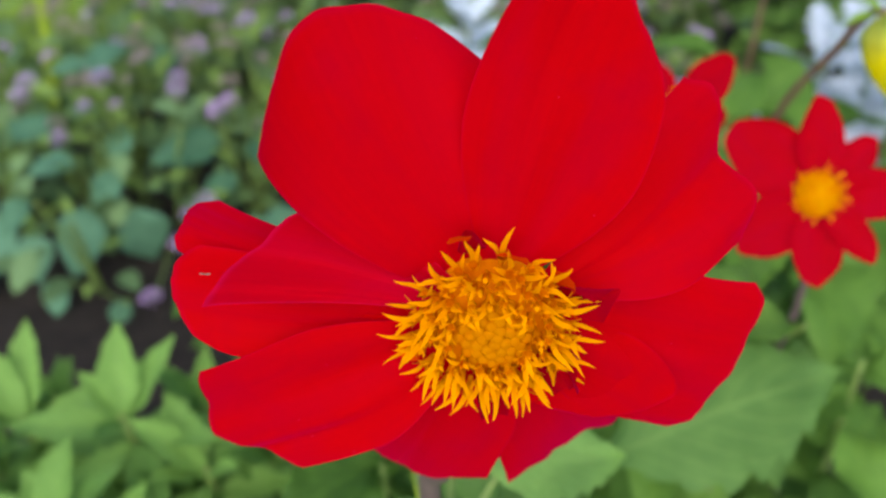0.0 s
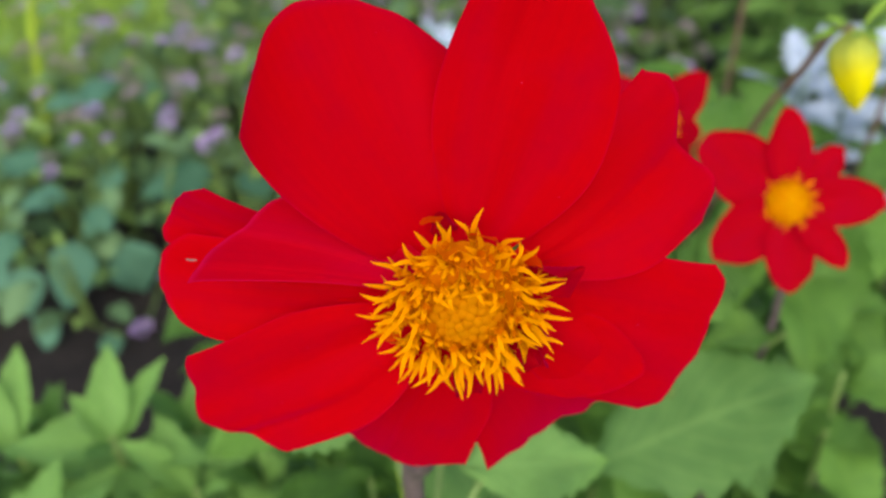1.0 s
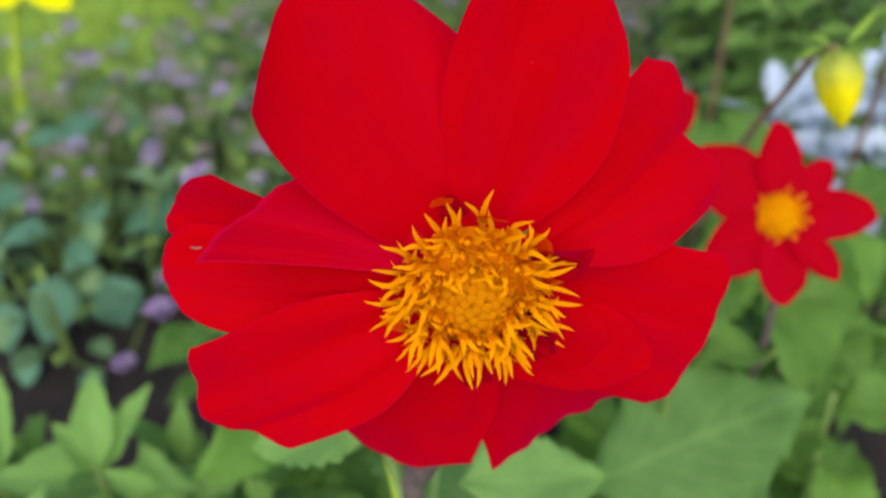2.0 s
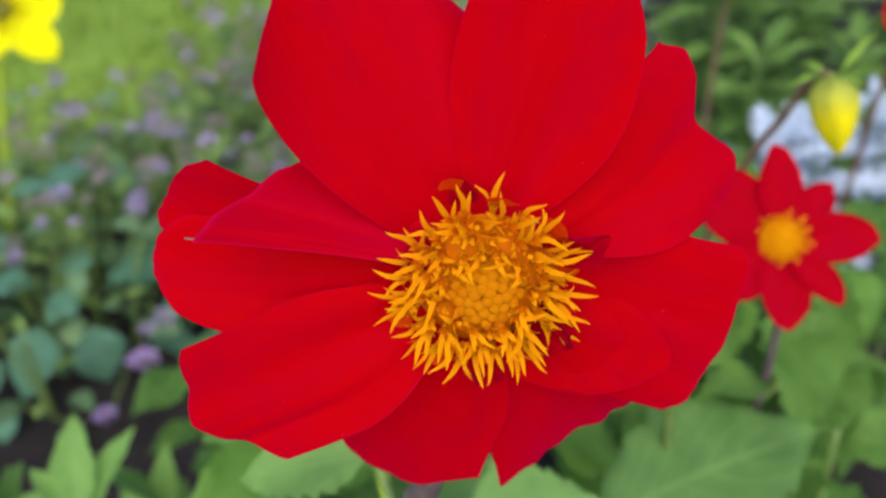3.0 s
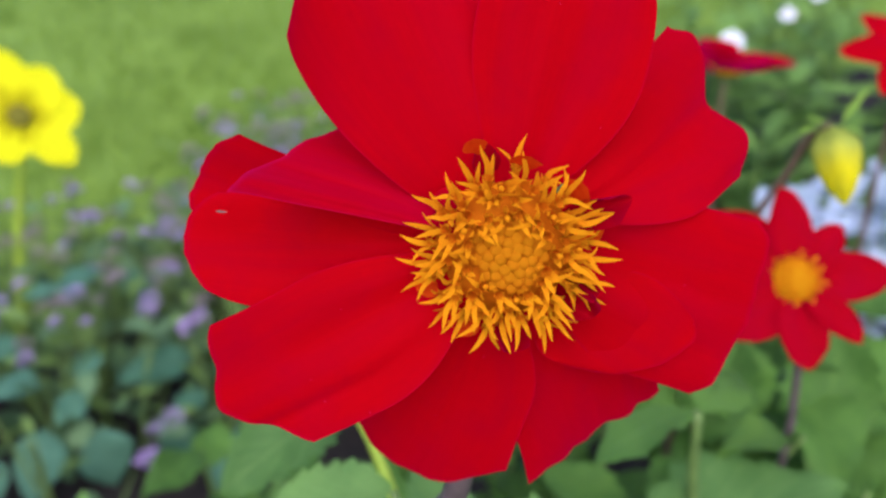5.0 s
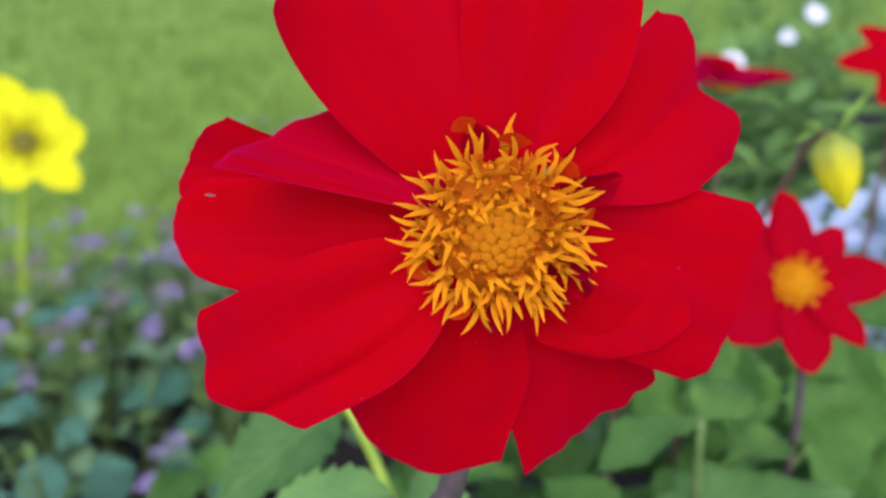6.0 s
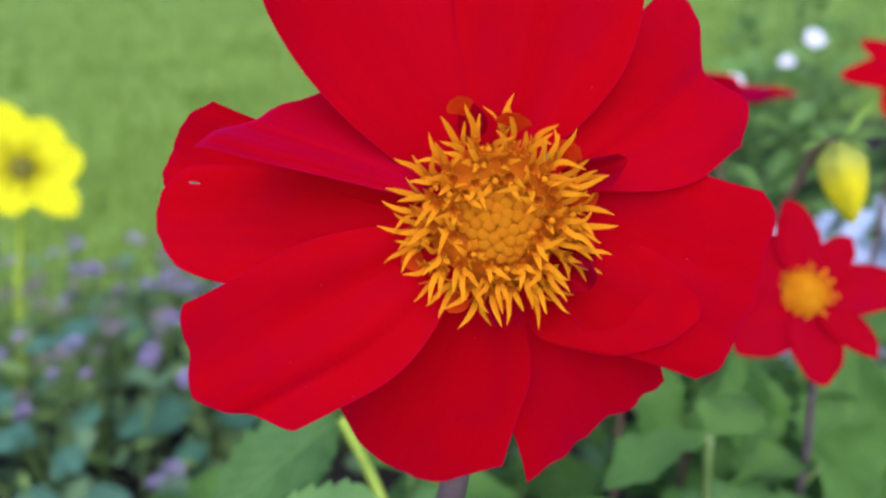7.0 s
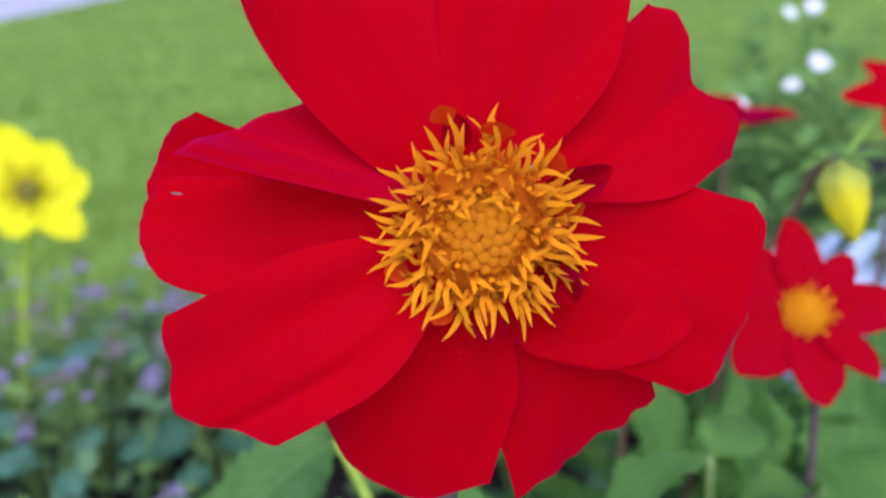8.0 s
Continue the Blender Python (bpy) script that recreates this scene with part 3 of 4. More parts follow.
    part("calyx", dome_mesh("calyx", 0.012, -0.005, -0.006, STEM), plant, head @ pose(0, 0, -0.014))
    part("stem", tube("stem", [(0, 0, 0), (-0.012, -0.012, 0.2), (-0.0235, -0.032, 0.455), (-0.0195, -0.044, 0.503), back + Vector((0, 0.004, -0.016)), back], 0.0038, 0.0026, PURPLE_STEM), plant, None, "purplish brown stem")
    return plant


def simple_flower(plant, head, r, petals, mat, disc_r=0.011, seed=1, width=1.0, bend=-0.1, t=0.3, plan=(), eye=True):
    """A smaller single dahlia head with its own petals, centre and calyx."""
    rnd = random.Random(seed)
    for i in range(len(plan) or petals):
        ang, far, wide = plan[i] if plan else (360 * i / petals + rnd.uniform(-6, 6), rnd.uniform(0.9, 1.05), rnd.uniform(0.85, 1.1))
        me = petal_mesh(ang, 0.4, r * 100 * far - 0.4, 0.34 * r * 100 * width * wide, um=0.58, base_w=0.3, t=t, k=2.0, g_tip=0.8, n0=-0.3,
                        b1=bend * r * 100 * rnd.uniform(0.2, 1.6), cup=0.15, twist=rnd.uniform(-0.15, 0.15), seed=seed * 31 + i, mat=mat, nu=16, nv=12)
        part("petal", me, plant, head)
    disc = part("flower_disc", dome_mesh("flower_disc", disc_r, 0.004, 0.003, FLORET if eye else OLIVE_EYE), plant, head @ pose(0, 0, -0.001), "orange-yellow flower centre" if eye else "green unopened flower centre")
    for i in range(56):
        q = disc_r * math.sqrt((i + 0.5) / 56) * 0.95
        w = i * 2.39996 + rnd.uniform(-0.3, 0.3)
        at = pose(q * math.cos(w), q * math.sin(w), 0.0035 * (1 - (q / disc_r) ** 2) - 0.001, 0, 0, math.degrees(w))
        if eye:
            part("floret", (OUTER if i > 26 else OPEN)[i % 4], disc, at @ pose(0, 0, 0, 0, 55 * q / disc_r + rnd.uniform(-22, 22), 0) @ Matrix.Scale(rnd.uniform(0.4, 0.52), 4))
        else:
            part("floret_bud", GREEN_BUD, disc, at)
    part("calyx", dome_mesh("calyx", disc_r * 0.9, -0.004, -0.004, STEM), plant, head @ pose(0, 0, -0.006))


def leafy(plant, leaves, meshes):
    """Leaves of a plant, each with its stalk into the stem."""
    for i, (x, y, z, yaw, pitch, roll, s) in enumerate(leaves):
        part("leaf", meshes[i % len(meshes)], plant, leaf_pose(x, y, z, yaw, pitch, roll, s))


DAHLIA_LEAVES = [leaf_mesh("leaf", 0.10, 0.062, DAHLIA_LEAF, teeth=0.11, count=8, fold=0.28, droop=0.25, wave=0.1, seed=s, nu=56, nv=8) for s in range(3)]
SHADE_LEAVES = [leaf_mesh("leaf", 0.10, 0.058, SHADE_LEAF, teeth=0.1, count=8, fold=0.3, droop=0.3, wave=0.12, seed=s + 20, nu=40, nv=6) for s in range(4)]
FRESH_LEAVES = [leaf_mesh("leaf", 0.058, 0.022, FRESH_LEAF, teeth=0.1, count=4, fold=0.3, droop=0.12, seed=s, um=0.45, nu=24) for s in range(4)]
AGERATUM_LEAVES = [leaf_mesh("leaf", 0.052, 0.038, AGERATUM_LEAF, teeth=0.04, count=8, fold=0.12, droop=0.2, seed=s, tip=1.05, um=0.36, nu=16, nv=4) for s in range(4)]


def red_flower_plant(base, place, facing, r, petals, seed, label, leaves=(), turn=0.0, mat=CRIMSON, stem=STEM_BROWN, via=None, width=1.0, bend=-0.1, t=0.3, category="dahlia", plan=(), eye=True):
    plant = thing("dahlia", base[0], base[1], 0.0, label, category)
    b = Vector((base[0], base[1], 0.0))
    head = flower_frame(Vector(place) - b, facing, turn)
    simple_flower(plant, head, r, petals, mat, seed=seed, width=width, bend=bend, t=t, disc_r=0.25 * r if eye else 0.013, plan=plan, eye=eye)
    back = head @ Vector((0, 0, -0.008))
    under = head @ Vector((0, 0, -0.03))
    mid = Vector(via) - b if via else (under * 0.6)
    part("stem", tube("stem", [(0, 0, 0), mid, under, back], 0.002 if eye else 0.005, 0.0013 if eye else 0.0042, stem), plant)
    leafy(plant, [(x - base[0], y - base[1], *rest) for x, y, *rest in leaves], DAHLIA_LEAVES)
    return plant


main = main_dahlia()
leafy(main, [(-0.036, 0.005, 0.455, 92, 0, -15, 0.42), (-0.008, 0.0, 0.425, -80, 4, 16, 0.54), (0.0, 0.02, 0.36, 20, -5, 0, 1.0), (-0.01, 0.0, 0.38, 120, 0, 0, 1.0),
             (0.0, -0.02, 0.36, 170, 0, 0, 0.9), (0.02, 0, 0.34, -110, 0, 0, 1.0), (0.0, 0.0, 0.30, -20, 0, 0, 1.1), (0, 0, 0.28, 95, 0, 0, 1.1)], DAHLIA_LEAVES)
for x, y, z in ((-0.036, 0.005, 0.455), (0.0, 0.0, 0.425), (0.0, 0.02, 0.36), (-0.01, 0.0, 0.38), (0.0, -0.02, 0.36), (0.02, 0, 0.34), (0.0, 0.0, 0.30), (0, 0, 0.28)):
    low = z - 0.03
    part("leaf_stalk", tube("leaf_stalk", [(-0.012 - 0.0115 * (low - 0.2) / 0.255, -0.012 - 0.02 * (low - 0.2) / 0.255, low), (x * 0.6 - 0.008, y * 0.6 - 0.01, z - 0.01), (x, y, z)], 0.0016, 0.0012, STEM, 6), main)
# a side shoot: a lime stalk that ends in a node with three toothed leaves
part("leaf_stalk", tube("leaf_stalk", [(-0.018, -0.022, 0.33), (-0.030, 0.015, 0.405), (-0.040, 0.045, 0.428), (-0.053, 0.070, 0.442)], 0.0026, 0.0018, LIME_STEM, 6), main, None, "lime green side stalk")
leafy(main, [(-0.053, 0.070, 0.442, 126, -6, -14, 0.56), (-0.053, 0.072, 0.438, 80, -16, -10, 0.42), (-0.052, 0.073, 0.442, 10, 25, 0, 0.42), (-0.014, 0.045, 0.385, 15, 35, 0, 0.42)], DAHLIA_LEAVES)
part("leaf_stalk", tube("leaf_stalk", [(-0.02, -0.02, 0.36), (-0.017, 0.02, 0.375), (-0.014, 0.045, 0.385)], 0.0015, 0.0012, STEM, 6), main)
small_red = red_flower_plant((0.175, 0.31), (0.1373, 0.2403, 0.4799), (0.0, -0.72, 0.69), 0.036, 8, 2, "smaller open red dahlia with orange centre", t=0.26, bend=0.05, stem=PURPLE_STEM, via=(0.154, 0.252, 0.40),
                 plan=((90, 1.0, 0.74), (45, 0.82, 0.56), (0, 1.02, 0.78), (-50, 0.9, 0.56), (-92, 0.95, 0.8), (-146, 1.0, 0.95), (144, 1.14, 1.12)),
                 leaves=[(0.16, 0.29, 0.32, -140, 0, 0, 0.45), (0.16, 0.31, 0.33, -40, 0, 0, 0.45), (0.165, 0.3, 0.32, 150, 0, 0, 0.5),
                         (0.17, 0.3, 0.30, -100, -5, 0, 0.55), (0.17, 0.32, 0.34, 40, 0, 0, 0.45), (0.17, 0.3, 0.28, -170, 0, 0, 0.6)])
wide_leaf = leaf_mesh("leaf", 0.115, 0.062, DAHLIA_LEAF, teeth=0.12, count=8, fold=0.06, droop=0.06, wave=0.05, seed=31, nu=56, nv=8, um=0.45)
part("leaf", wide_leaf, small_red, leaf_pose(0.066 - 0.175, 0.20 - 0.31, 0.368, -72, 9, 20, 1.0), "broad pale green toothed leaf")
part("leaf_stalk", tube("leaf_stalk", [(-0.012, -0.03, 0.30), (-0.06, -0.09, 0.35), (0.066 - 0.175, 0.20 - 0.31, 0.368)], 0.002, 0.0015, STEM, 6), small_red)
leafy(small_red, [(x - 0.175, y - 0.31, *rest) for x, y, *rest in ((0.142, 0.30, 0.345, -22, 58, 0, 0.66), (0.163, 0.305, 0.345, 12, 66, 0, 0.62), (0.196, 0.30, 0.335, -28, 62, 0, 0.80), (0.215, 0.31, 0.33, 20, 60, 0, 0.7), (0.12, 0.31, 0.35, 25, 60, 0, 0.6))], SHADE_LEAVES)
lime_leaf = leaf_mesh("leaf", 0.036, 0.026, YOUNG_LEAF, teeth=0.12, count=5, fold=0.3, droop=0.15, wave=0.08, seed=41, nu=28, um=0.45)
part("leaf", lime_leaf, small_red, leaf_pose(0.160 - 0.175, 0.250 - 0.31, 0.393, 96, 4, 18, 1.1), "folded lime green young leaf")
part("leaf_stalk", tube("leaf_stalk", [(-0.02, -0.03, 0.33), (-0.021, -0.05, 0.365), (0.160 - 0.175, 0.250 - 0.31, 0.393)], 0.0018, 0.0013, STEM, 6), small_red)
mid_leaf = leaf_mesh("leaf", 0.046, 0.034, MEADOW_LEAF, teeth=0.1, count=5, fold=0.12, droop=0.2, wave=0.06, seed=43, nu=28, um=0.42)
part("leaf", mid_leaf, small_red, leaf_pose(0.102 - 0.175, 0.228 - 0.31, 0.428, 100, -6, 16, 1.0), "fresh green young leaf")
part("leaf", mid_leaf, small_red, leaf_pose(0.102 - 0.175, 0.228 - 0.31, 0.428, -45, 10, 0, 0.75), "fresh green young leaf")
part("leaf_stalk", tube("leaf_stalk", [(-0.03, -0.04, 0.30), (-0.066, -0.08, 0.37), (0.102 - 0.175, 0.228 - 0.31, 0.428)], 0.0026, 0.002, STEM, 6), small_red)
red_flower_plant((0.10, 0.36), (0.100, 0.30, 0.472), (0.1, -0.75, 0.65), 0.032, 7, 5, "red dahlia half hidden behind a larger bloom",
                 plan=((40, 1.05, 0.9), (128, 1.0, 0.8), (190, 1.0, 0.9), (240, 1.0, 0.9), (-62, 0.85, 0.9), (-10, 0.7, 0.8)))
red_flower_plant((0.24, 0.56), (0.208, 0.5223, 0.472), (0.05, 0.05, 1.0), 0.046, 8, 7, "red dahlia seen from its side on a brown stem", mat=RED, bend=0.36)
red_flower_plant((0.28, 0.44), (0.272, 0.42, 0.515), (-0.1, -0.5, 0.85), 0.039, 8, 11, "red dahlia at the edge of the bed", mat=RED, t=0.45,
                 plan=((184, 1.04, 0.95), (236, 0.92, 0.9), (134, 0.92, 0.9), (84, 1.0, 0.9), (36, 1.0, 0.9), (-14, 1.0, 0.9), (-70, 0.95, 0.9)))
red_flower_plant((-0.47, 0.86), (-0.385, 0.8249, 0.341), (0.25, -0.85, 0.45), 0.0595, 6, 13, "bright yellow dahlia with a green centre on a green stem", mat=YELLOW, stem=LIME_STEM, width=1.3, t=0.24, bend=0.1, eye=False,
                 plan=((104, 1.2, 0.95), (50, 0.94, 1.0), (2, 0.98, 0.95), (-50, 1.14, 0.78), (-116, 0.84, 0.8), (190, 0.95, 1.1), (150, 0.95, 1.1)), via=(-0.424, 0.845, 0.205))


def yellow_bud():
    base = Vector((0.16, 0.36, 0.0))
    plant = thing("dahlia_bud", base.x, base.y, 0.0, "closed yellow dahlia bud nodding on a brown stem", "dahlia bud")
    head = flower_frame(Vector((0.1774, 0.3061, 0.5002)) - base, (0.25, -0.25, -0.93))

    def at(u, v):
        w = math.pi * v
        r = 0.0100 * (math.sin(math.pi / 2 * min(1.0, 0.02 + u * 3.6)) if u < 0.28 else max(0.02, math.cos(math.pi / 2 * ((u - 0.28) / 0.72)) ** 0.8)) * (1 + 0.05 * math.sin(5 * w + 2 * u))
        return r * math.cos(w), r * math.sin(w), -0.014 + 0.037 * u
    part("bud", surface("bud", at, 16, 30, BUD), plant, head)
    top = head @ Vector((0, 0, -0.013))
    for i, (w, rise, ln, wide, drop) in enumerate(((-66, 50, 0.024, 0.0036, 0.1), (-84, 6, 0.024, 0.003, 0.05), (40, 25, 0.010, 0.005, 0.3), (100, 8, 0.014, 0.0045, 0.5), (165, 30, 0.016, 0.004, 0.2), (215, 15, 0.013, 0.004, 0.3))):
        out = Vector((math.cos(radians(w + 90)), 0.3 * math.sin(radians(w + 90)), 0.0))
        me = leaf_mesh("sepal", ln, wide, SPRIG_LEAF, fold=0.25, droop=drop, nu=8, nv=2, seed=i)
        part("sepal", me, plant, Matrix.Translation(top + 0.004 * out) @ leaf_pose(0, 0, 0, w, rise, 0), "narrow pale green sepal")
    part("sepal", leaf_mesh("sepal", 0.011, 0.005, STEM_BROWN, fold=0.3, droop=0.6, nu=8, nv=2, seed=9), plant, Matrix.Translation(top + Vector((-0.006, -0.002, 0.0))) @ leaf_pose(0, 0, 0, 80, -10, 0), "withered brown sepal")
    part("stem", tube("stem", [(0, 0, 0), (-0.015, 0.01, 0.25), (-0.004, -0.02, 0.43), (0.006, -0.036, 0.485), top + Vector((-0.004, 0.006, -0.004)), top], 0.0022, 0.0016, STEM_BROWN), plant)


yellow_bud()


# ---- bedding plants ----
def head_mesh(seed, mat):
    """A fuzzy ageratum flower head: many small tufts on a dome."""
    rnd = random.Random(seed)
    bm = bmesh.new()
    for i in range(26):
        w, q = i * 2.39996, math.sqrt((i + 0.5) / 26)
        c = Vector((0.0095 * q * math.cos(w), 0.0095 * q * math.sin(w), 0.006 * (1 - q * q) + rnd.uniform(-0.001, 0.001)))
        n = Vector((c.x, c.y, 0.008)).normalized()
        for s in range(5):
            d = (n + 0.6 * Vector((rnd.uniform(-1, 1), rnd.uniform(-1, 1), rnd.uniform(-1, 1)))).normalized()
            sd = d.cross(Vector((rnd.uniform(-1, 1), rnd.uniform(-1, 1), 0.3))).normalized() * 0.0009
            ln = rnd.uniform(0.0025, 0.0045)
            vs = [bm.verts.new(c - sd), bm.verts.new(c + sd), bm.verts.new(c + d * ln + sd * 0.7), bm.verts.new(c + d * ln - sd * 0.7)]
            bm.faces.new(vs)
    me = bpy.data.meshes.new("flower_head")
    bm.to_mesh(me)
    bm.free()
    me.materials.append(mat)
    return me


SMALL_LEAVES = [leaf_mesh("leaf", 0.032, 0.014, OLIVE_LEAF, teeth=0.1, count=5, fold=0.2, droop=0.2, seed=s, nu=10, nv=2) for s in range(3)]
HEADS = [head_mesh(s, LILAC) for s in range(3)]
FADED_HEADS = [head_mesh(s + 3, FADED) for s in range(3)]
GREYED_LEAVES = [leaf_mesh("leaf", 0.05, 0.032, GREYED_LEAF, teeth=0.05, count=7, fold=0.15, droop=0.25, seed=s, tip=0.85, um=0.42, nu=14, nv=4) for s in range(4)]


def ageratum(seed, height, leaves, heads, label):
    """A bushy plant: stems, leaves of two sizes, upright sprigs, and faded flower heads on thin stalks."""
    rnd = random.Random(seed)
    plant = thing("ageratum", 0, 0, 0, label, "ageratum", "ageratum in the bed")
    for k in range(4):
        w = rnd.uniform(0, 6.28)
        part("stem", tube("stem", [(0, 0, 0), (0.02 * math.cos(w), 0.02 * math.sin(w), height * 0.5), (0.045 * math.cos(w), 0.045 * math.sin(w), height * 0.95)], 0.002, 0.0012, STEM, 6), plant)
    for i in range(leaves):
        f = i / leaves
        w, q, z = i * 2.39996 + rnd.uniform(-0.5, 0.5), rnd.uniform(0.005, 0.07) * (1.1 - 0.4 * f), height * (0.2 + 0.7 * f + rnd.uniform(-0.08, 0.08))
        part("leaf", GREYED_LEAVES[i % 4], plant, leaf_pose(q * math.cos(w), q * math.sin(w), z, math.degrees(w) - 90, rnd.uniform(-25, 40), rnd.uniform(-25, 25), rnd.uniform(0.6, 1.2) * (1 - 0.4 * f)))
    for i in range(13):
        w, q = rnd.uniform(0, 6.28), rnd.uniform(0.0, 0.07)
        part("leaf", SMALL_LEAVES[i % 3], plant, leaf_pose(q * math.cos(w), q * math.sin(w), height * rnd.uniform(0.5, 1.0), math.degrees(w) - 90, rnd.uniform(0, 60), rnd.uniform(-25, 25), rnd.uniform(0.6, 1.2)))
    for i in range(heads):
        w, q = i * 2.1 + rnd.uniform(-0.5, 0.5), rnd.uniform(0.01, 0.075)
        x, y, top = q * math.cos(w), q * math.sin(w), height * rnd.uniform(0.85, 1.12)
        part("stem", tube("stem", [(x * 0.6, y * 0.6, height * 0.5), (x * 0.9, y * 0.9, top * 0.85), (x, y, top)], 0.0012, 0.0008, STEM, 5), plant)
        part("flower_head", (FADED_HEADS if i % 5 else HEADS)[i % 3], plant, pose(x, y, top, rnd.uniform(-25, 25), rnd.uniform(-25, 25), 0) @ Matrix.Scale(rnd.uniform(0.6, 1.1), 4))
    return plant


def ageratum_bed():
    rnd = random.Random(21)
    made = [ageratum(s + 5, 0.16, 14, heads, "bushy ageratum covered in faded mauve flower heads") for s, heads in enumerate((5, 7, 6))]
    used = []
    k = 0
    for row, y in enumerate((0.76, 0.84, 0.92, 1.0, 1.08, 1.16, 1.24, 1.32)):
        for col in range(13):
            x = -0.66 + 0.085 * col + (0.04 if row % 2 else 0) + rnd.uniform(-0.025, 0.025)
            if x > (0.42 if y < 0.9 else 0.34) or y > bed_back(x) - 0.03:
                continue
            m = pose(x, y + rnd.uniform(-0.025, 0.025), 0.01, 0, 0, rnd.uniform(0, 360)) @ Matrix.Scale(rnd.uniform(0.8, 1.1), 4)
            ob = made[k % 3]
            if ob not in used:
                used.append(ob)
                ob.matrix_basis = m
            else:
                copy_thing(ob, m).scale = m.to_scale()
            k += 1


def broad_ageratum(x, y, leaves, heads, seed):
    """A plant at the front of the bed, with broad blue-green leaves low down and a few lilac heads on stalks."""
    rnd = random.Random(seed)
    plant = thing("ageratum", x, y, 0.01, "leafy ageratum with broad blue-green leaves and few lilac heads", "ageratum", "ageratum in the bed")
    for k in range(3):
        w = rnd.uniform(0, 6.28)
        part("stem", tube("stem", [(0, 0, 0), (0.015 * math.cos(w), 0.015 * math.sin(w), 0.07), (0.03 * math.cos(w), 0.03 * math.sin(w), 0.13)], 0.0022, 0.0014, STEM, 6), plant)
    for i, (lx, ly, lz, yaw, pitch, size) in enumerate(leaves):
        m = leaf_pose(lx - x, ly - y, lz - 0.01, yaw, pitch, rnd.uniform(-10, 10), size)
        part("leaf", AGERATUM_LEAVES[i % 4], plant, m @ pose(0, -0.025, 0))
        at = m @ Vector((0, -0.025, 0))
        part("leaf_stalk", tube("leaf_stalk", [(at.x * 0.25, at.y * 0.25, max(0.01, at.z - 0.03)), (at.x * 0.7, at.y * 0.7, at.z - 0.006), at], 0.0014, 0.001, STEM, 5), plant)
    for i in range(12):
        w, q = rnd.uniform(0, 6.28), rnd.uniform(0.01, 0.06)
        part("leaf", (SMALL_LEAVES if i % 2 else GREYED_LEAVES)[i % 3], plant, leaf_pose(q * math.cos(w), q * math.sin(w), rnd.uniform(0.03, 0.12), math.degrees(w) - 90, rnd.uniform(-10, 50), rnd.uniform(-25, 25), rnd.uniform(0.6, 1.0)))
    for i, (hx, hy, hz, size) in enumerate(heads):
        hx, hy, hz = hx - x, hy - y, hz - 0.01
        part("stem", tube("stem", [(hx * 0.3, hy * 0.3, hz * 0.3), (hx * 0.8, hy * 0.8, hz * 0.75), (hx, hy, hz)], 0.0013, 0.0009, STEM, 5), plant)
        part("flower_head", HEADS[i % 3], plant, pose(hx, hy, hz, rnd.uniform(0, 30), rnd.uniform(-20, 20), 0) @ Matrix.Scale(size, 4))
    return plant


def shoot(x, y, top, count, seed, meshes, name, label, category, spread=1.0, up=35, group="", start=0.3):
    """A leafy shoot: leaves round a stem, smaller and steeper to the top."""
    rnd = random.Random(seed)
    plant = thing(name, x, y, 0.0, label, category, group)
    bx, by = rnd.uniform(-0.02, 0.02), rnd.uniform(-0.02, 0.02)
    part("stem", tube("stem", [(0, 0, 0), (bx * 0.3, by * 0.3, top * 0.5), (bx, by, top)], 0.0028, 0.0015, STEM, 6), plant)
    for i in range(count):
        f = (i + 1) / count
        w = i * 2.39996 + rnd.uniform(-0.3, 0.3)
        z = top * (start + (1 - start) * f)
        part("leaf", meshes[i % len(meshes)], plant, leaf_pose(bx * f, by * f, z, math.degrees(w), -5 + up * f + rnd.uniform(-12, 12), rnd.uniform(-18, 18), spread * rnd.uniform(0.75, 1.15)))
    return plant


ageratum_bed()
broad_ageratum(-0.37, 0.69, [(-0.359, 0.617, 0.075, 172, -28, 1.35), (-0.404, 0.607, 0.06, 200, -45, 1.0), (-0.388, 0.674, 0.12, 100, 5, 0.9), (-0.332, 0.661, 0.11, 215, 0, 0.8), (-0.373, 0.647, 0.15, 120, 5, 0.8),
                            (-0.325, 0.701, 0.13, 10, 25, 0.8)], [(-0.32, 0.70, 0.207, 0.85), (-0.316, 0.70, 0.175, 0.5)], 1)
broad_ageratum(-0.29, 0.70, [(-0.261, 0.71, 0.118, 110, 8, 1.45), (-0.305, 0.645, 0.05, 205, -78, 1.4), (-0.338, 0.665, 0.10, 150, 0, 0.75), (-0.235, 0.66, 0.06, 240, -10, 1.0)],
               [(-0.276, 0.776, 0.15, 1.0), (-0.244, 0.595, 0.09, 1.25), (-0.233, 0.642, 0.10, 1.0), (-0.243, 0.62, 0.105, 0.7), (-0.261, 0.525, 0.092, 0.9), (-0.236, 0.742, 0.14, 0.8)], 2)
broad_ageratum(-0.45, 0.70, [(-0.418, 0.626, 0.10, 160, -10, 0.9), (-0.45, 0.62, 0.06, 185, -20, 1.3), (-0.50, 0.65, 0.08, 150, -10, 1.2), (-0.41, 0.70, 0.15, 60, 15, 1.0), (-0.47, 0.60, 0.04, 170, -20, 1.2)], [(-0.41, 0.73, 0.18, 0.9)], 3)
broad_ageratum(-0.20, 0.69, [(-0.19, 0.63, 0.06, 180, -20, 1.2), (-0.16, 0.64, 0.07, 200, -15, 1.1), (-0.226, 0.68, 0.09, 140, 0, 0.9), (-0.18, 0.70, 0.12, 30, 15, 1.0)], [(-0.226, 0.723, 0.15, 0.9), (-0.16, 0.72, 0.15, 0.8)], 4)
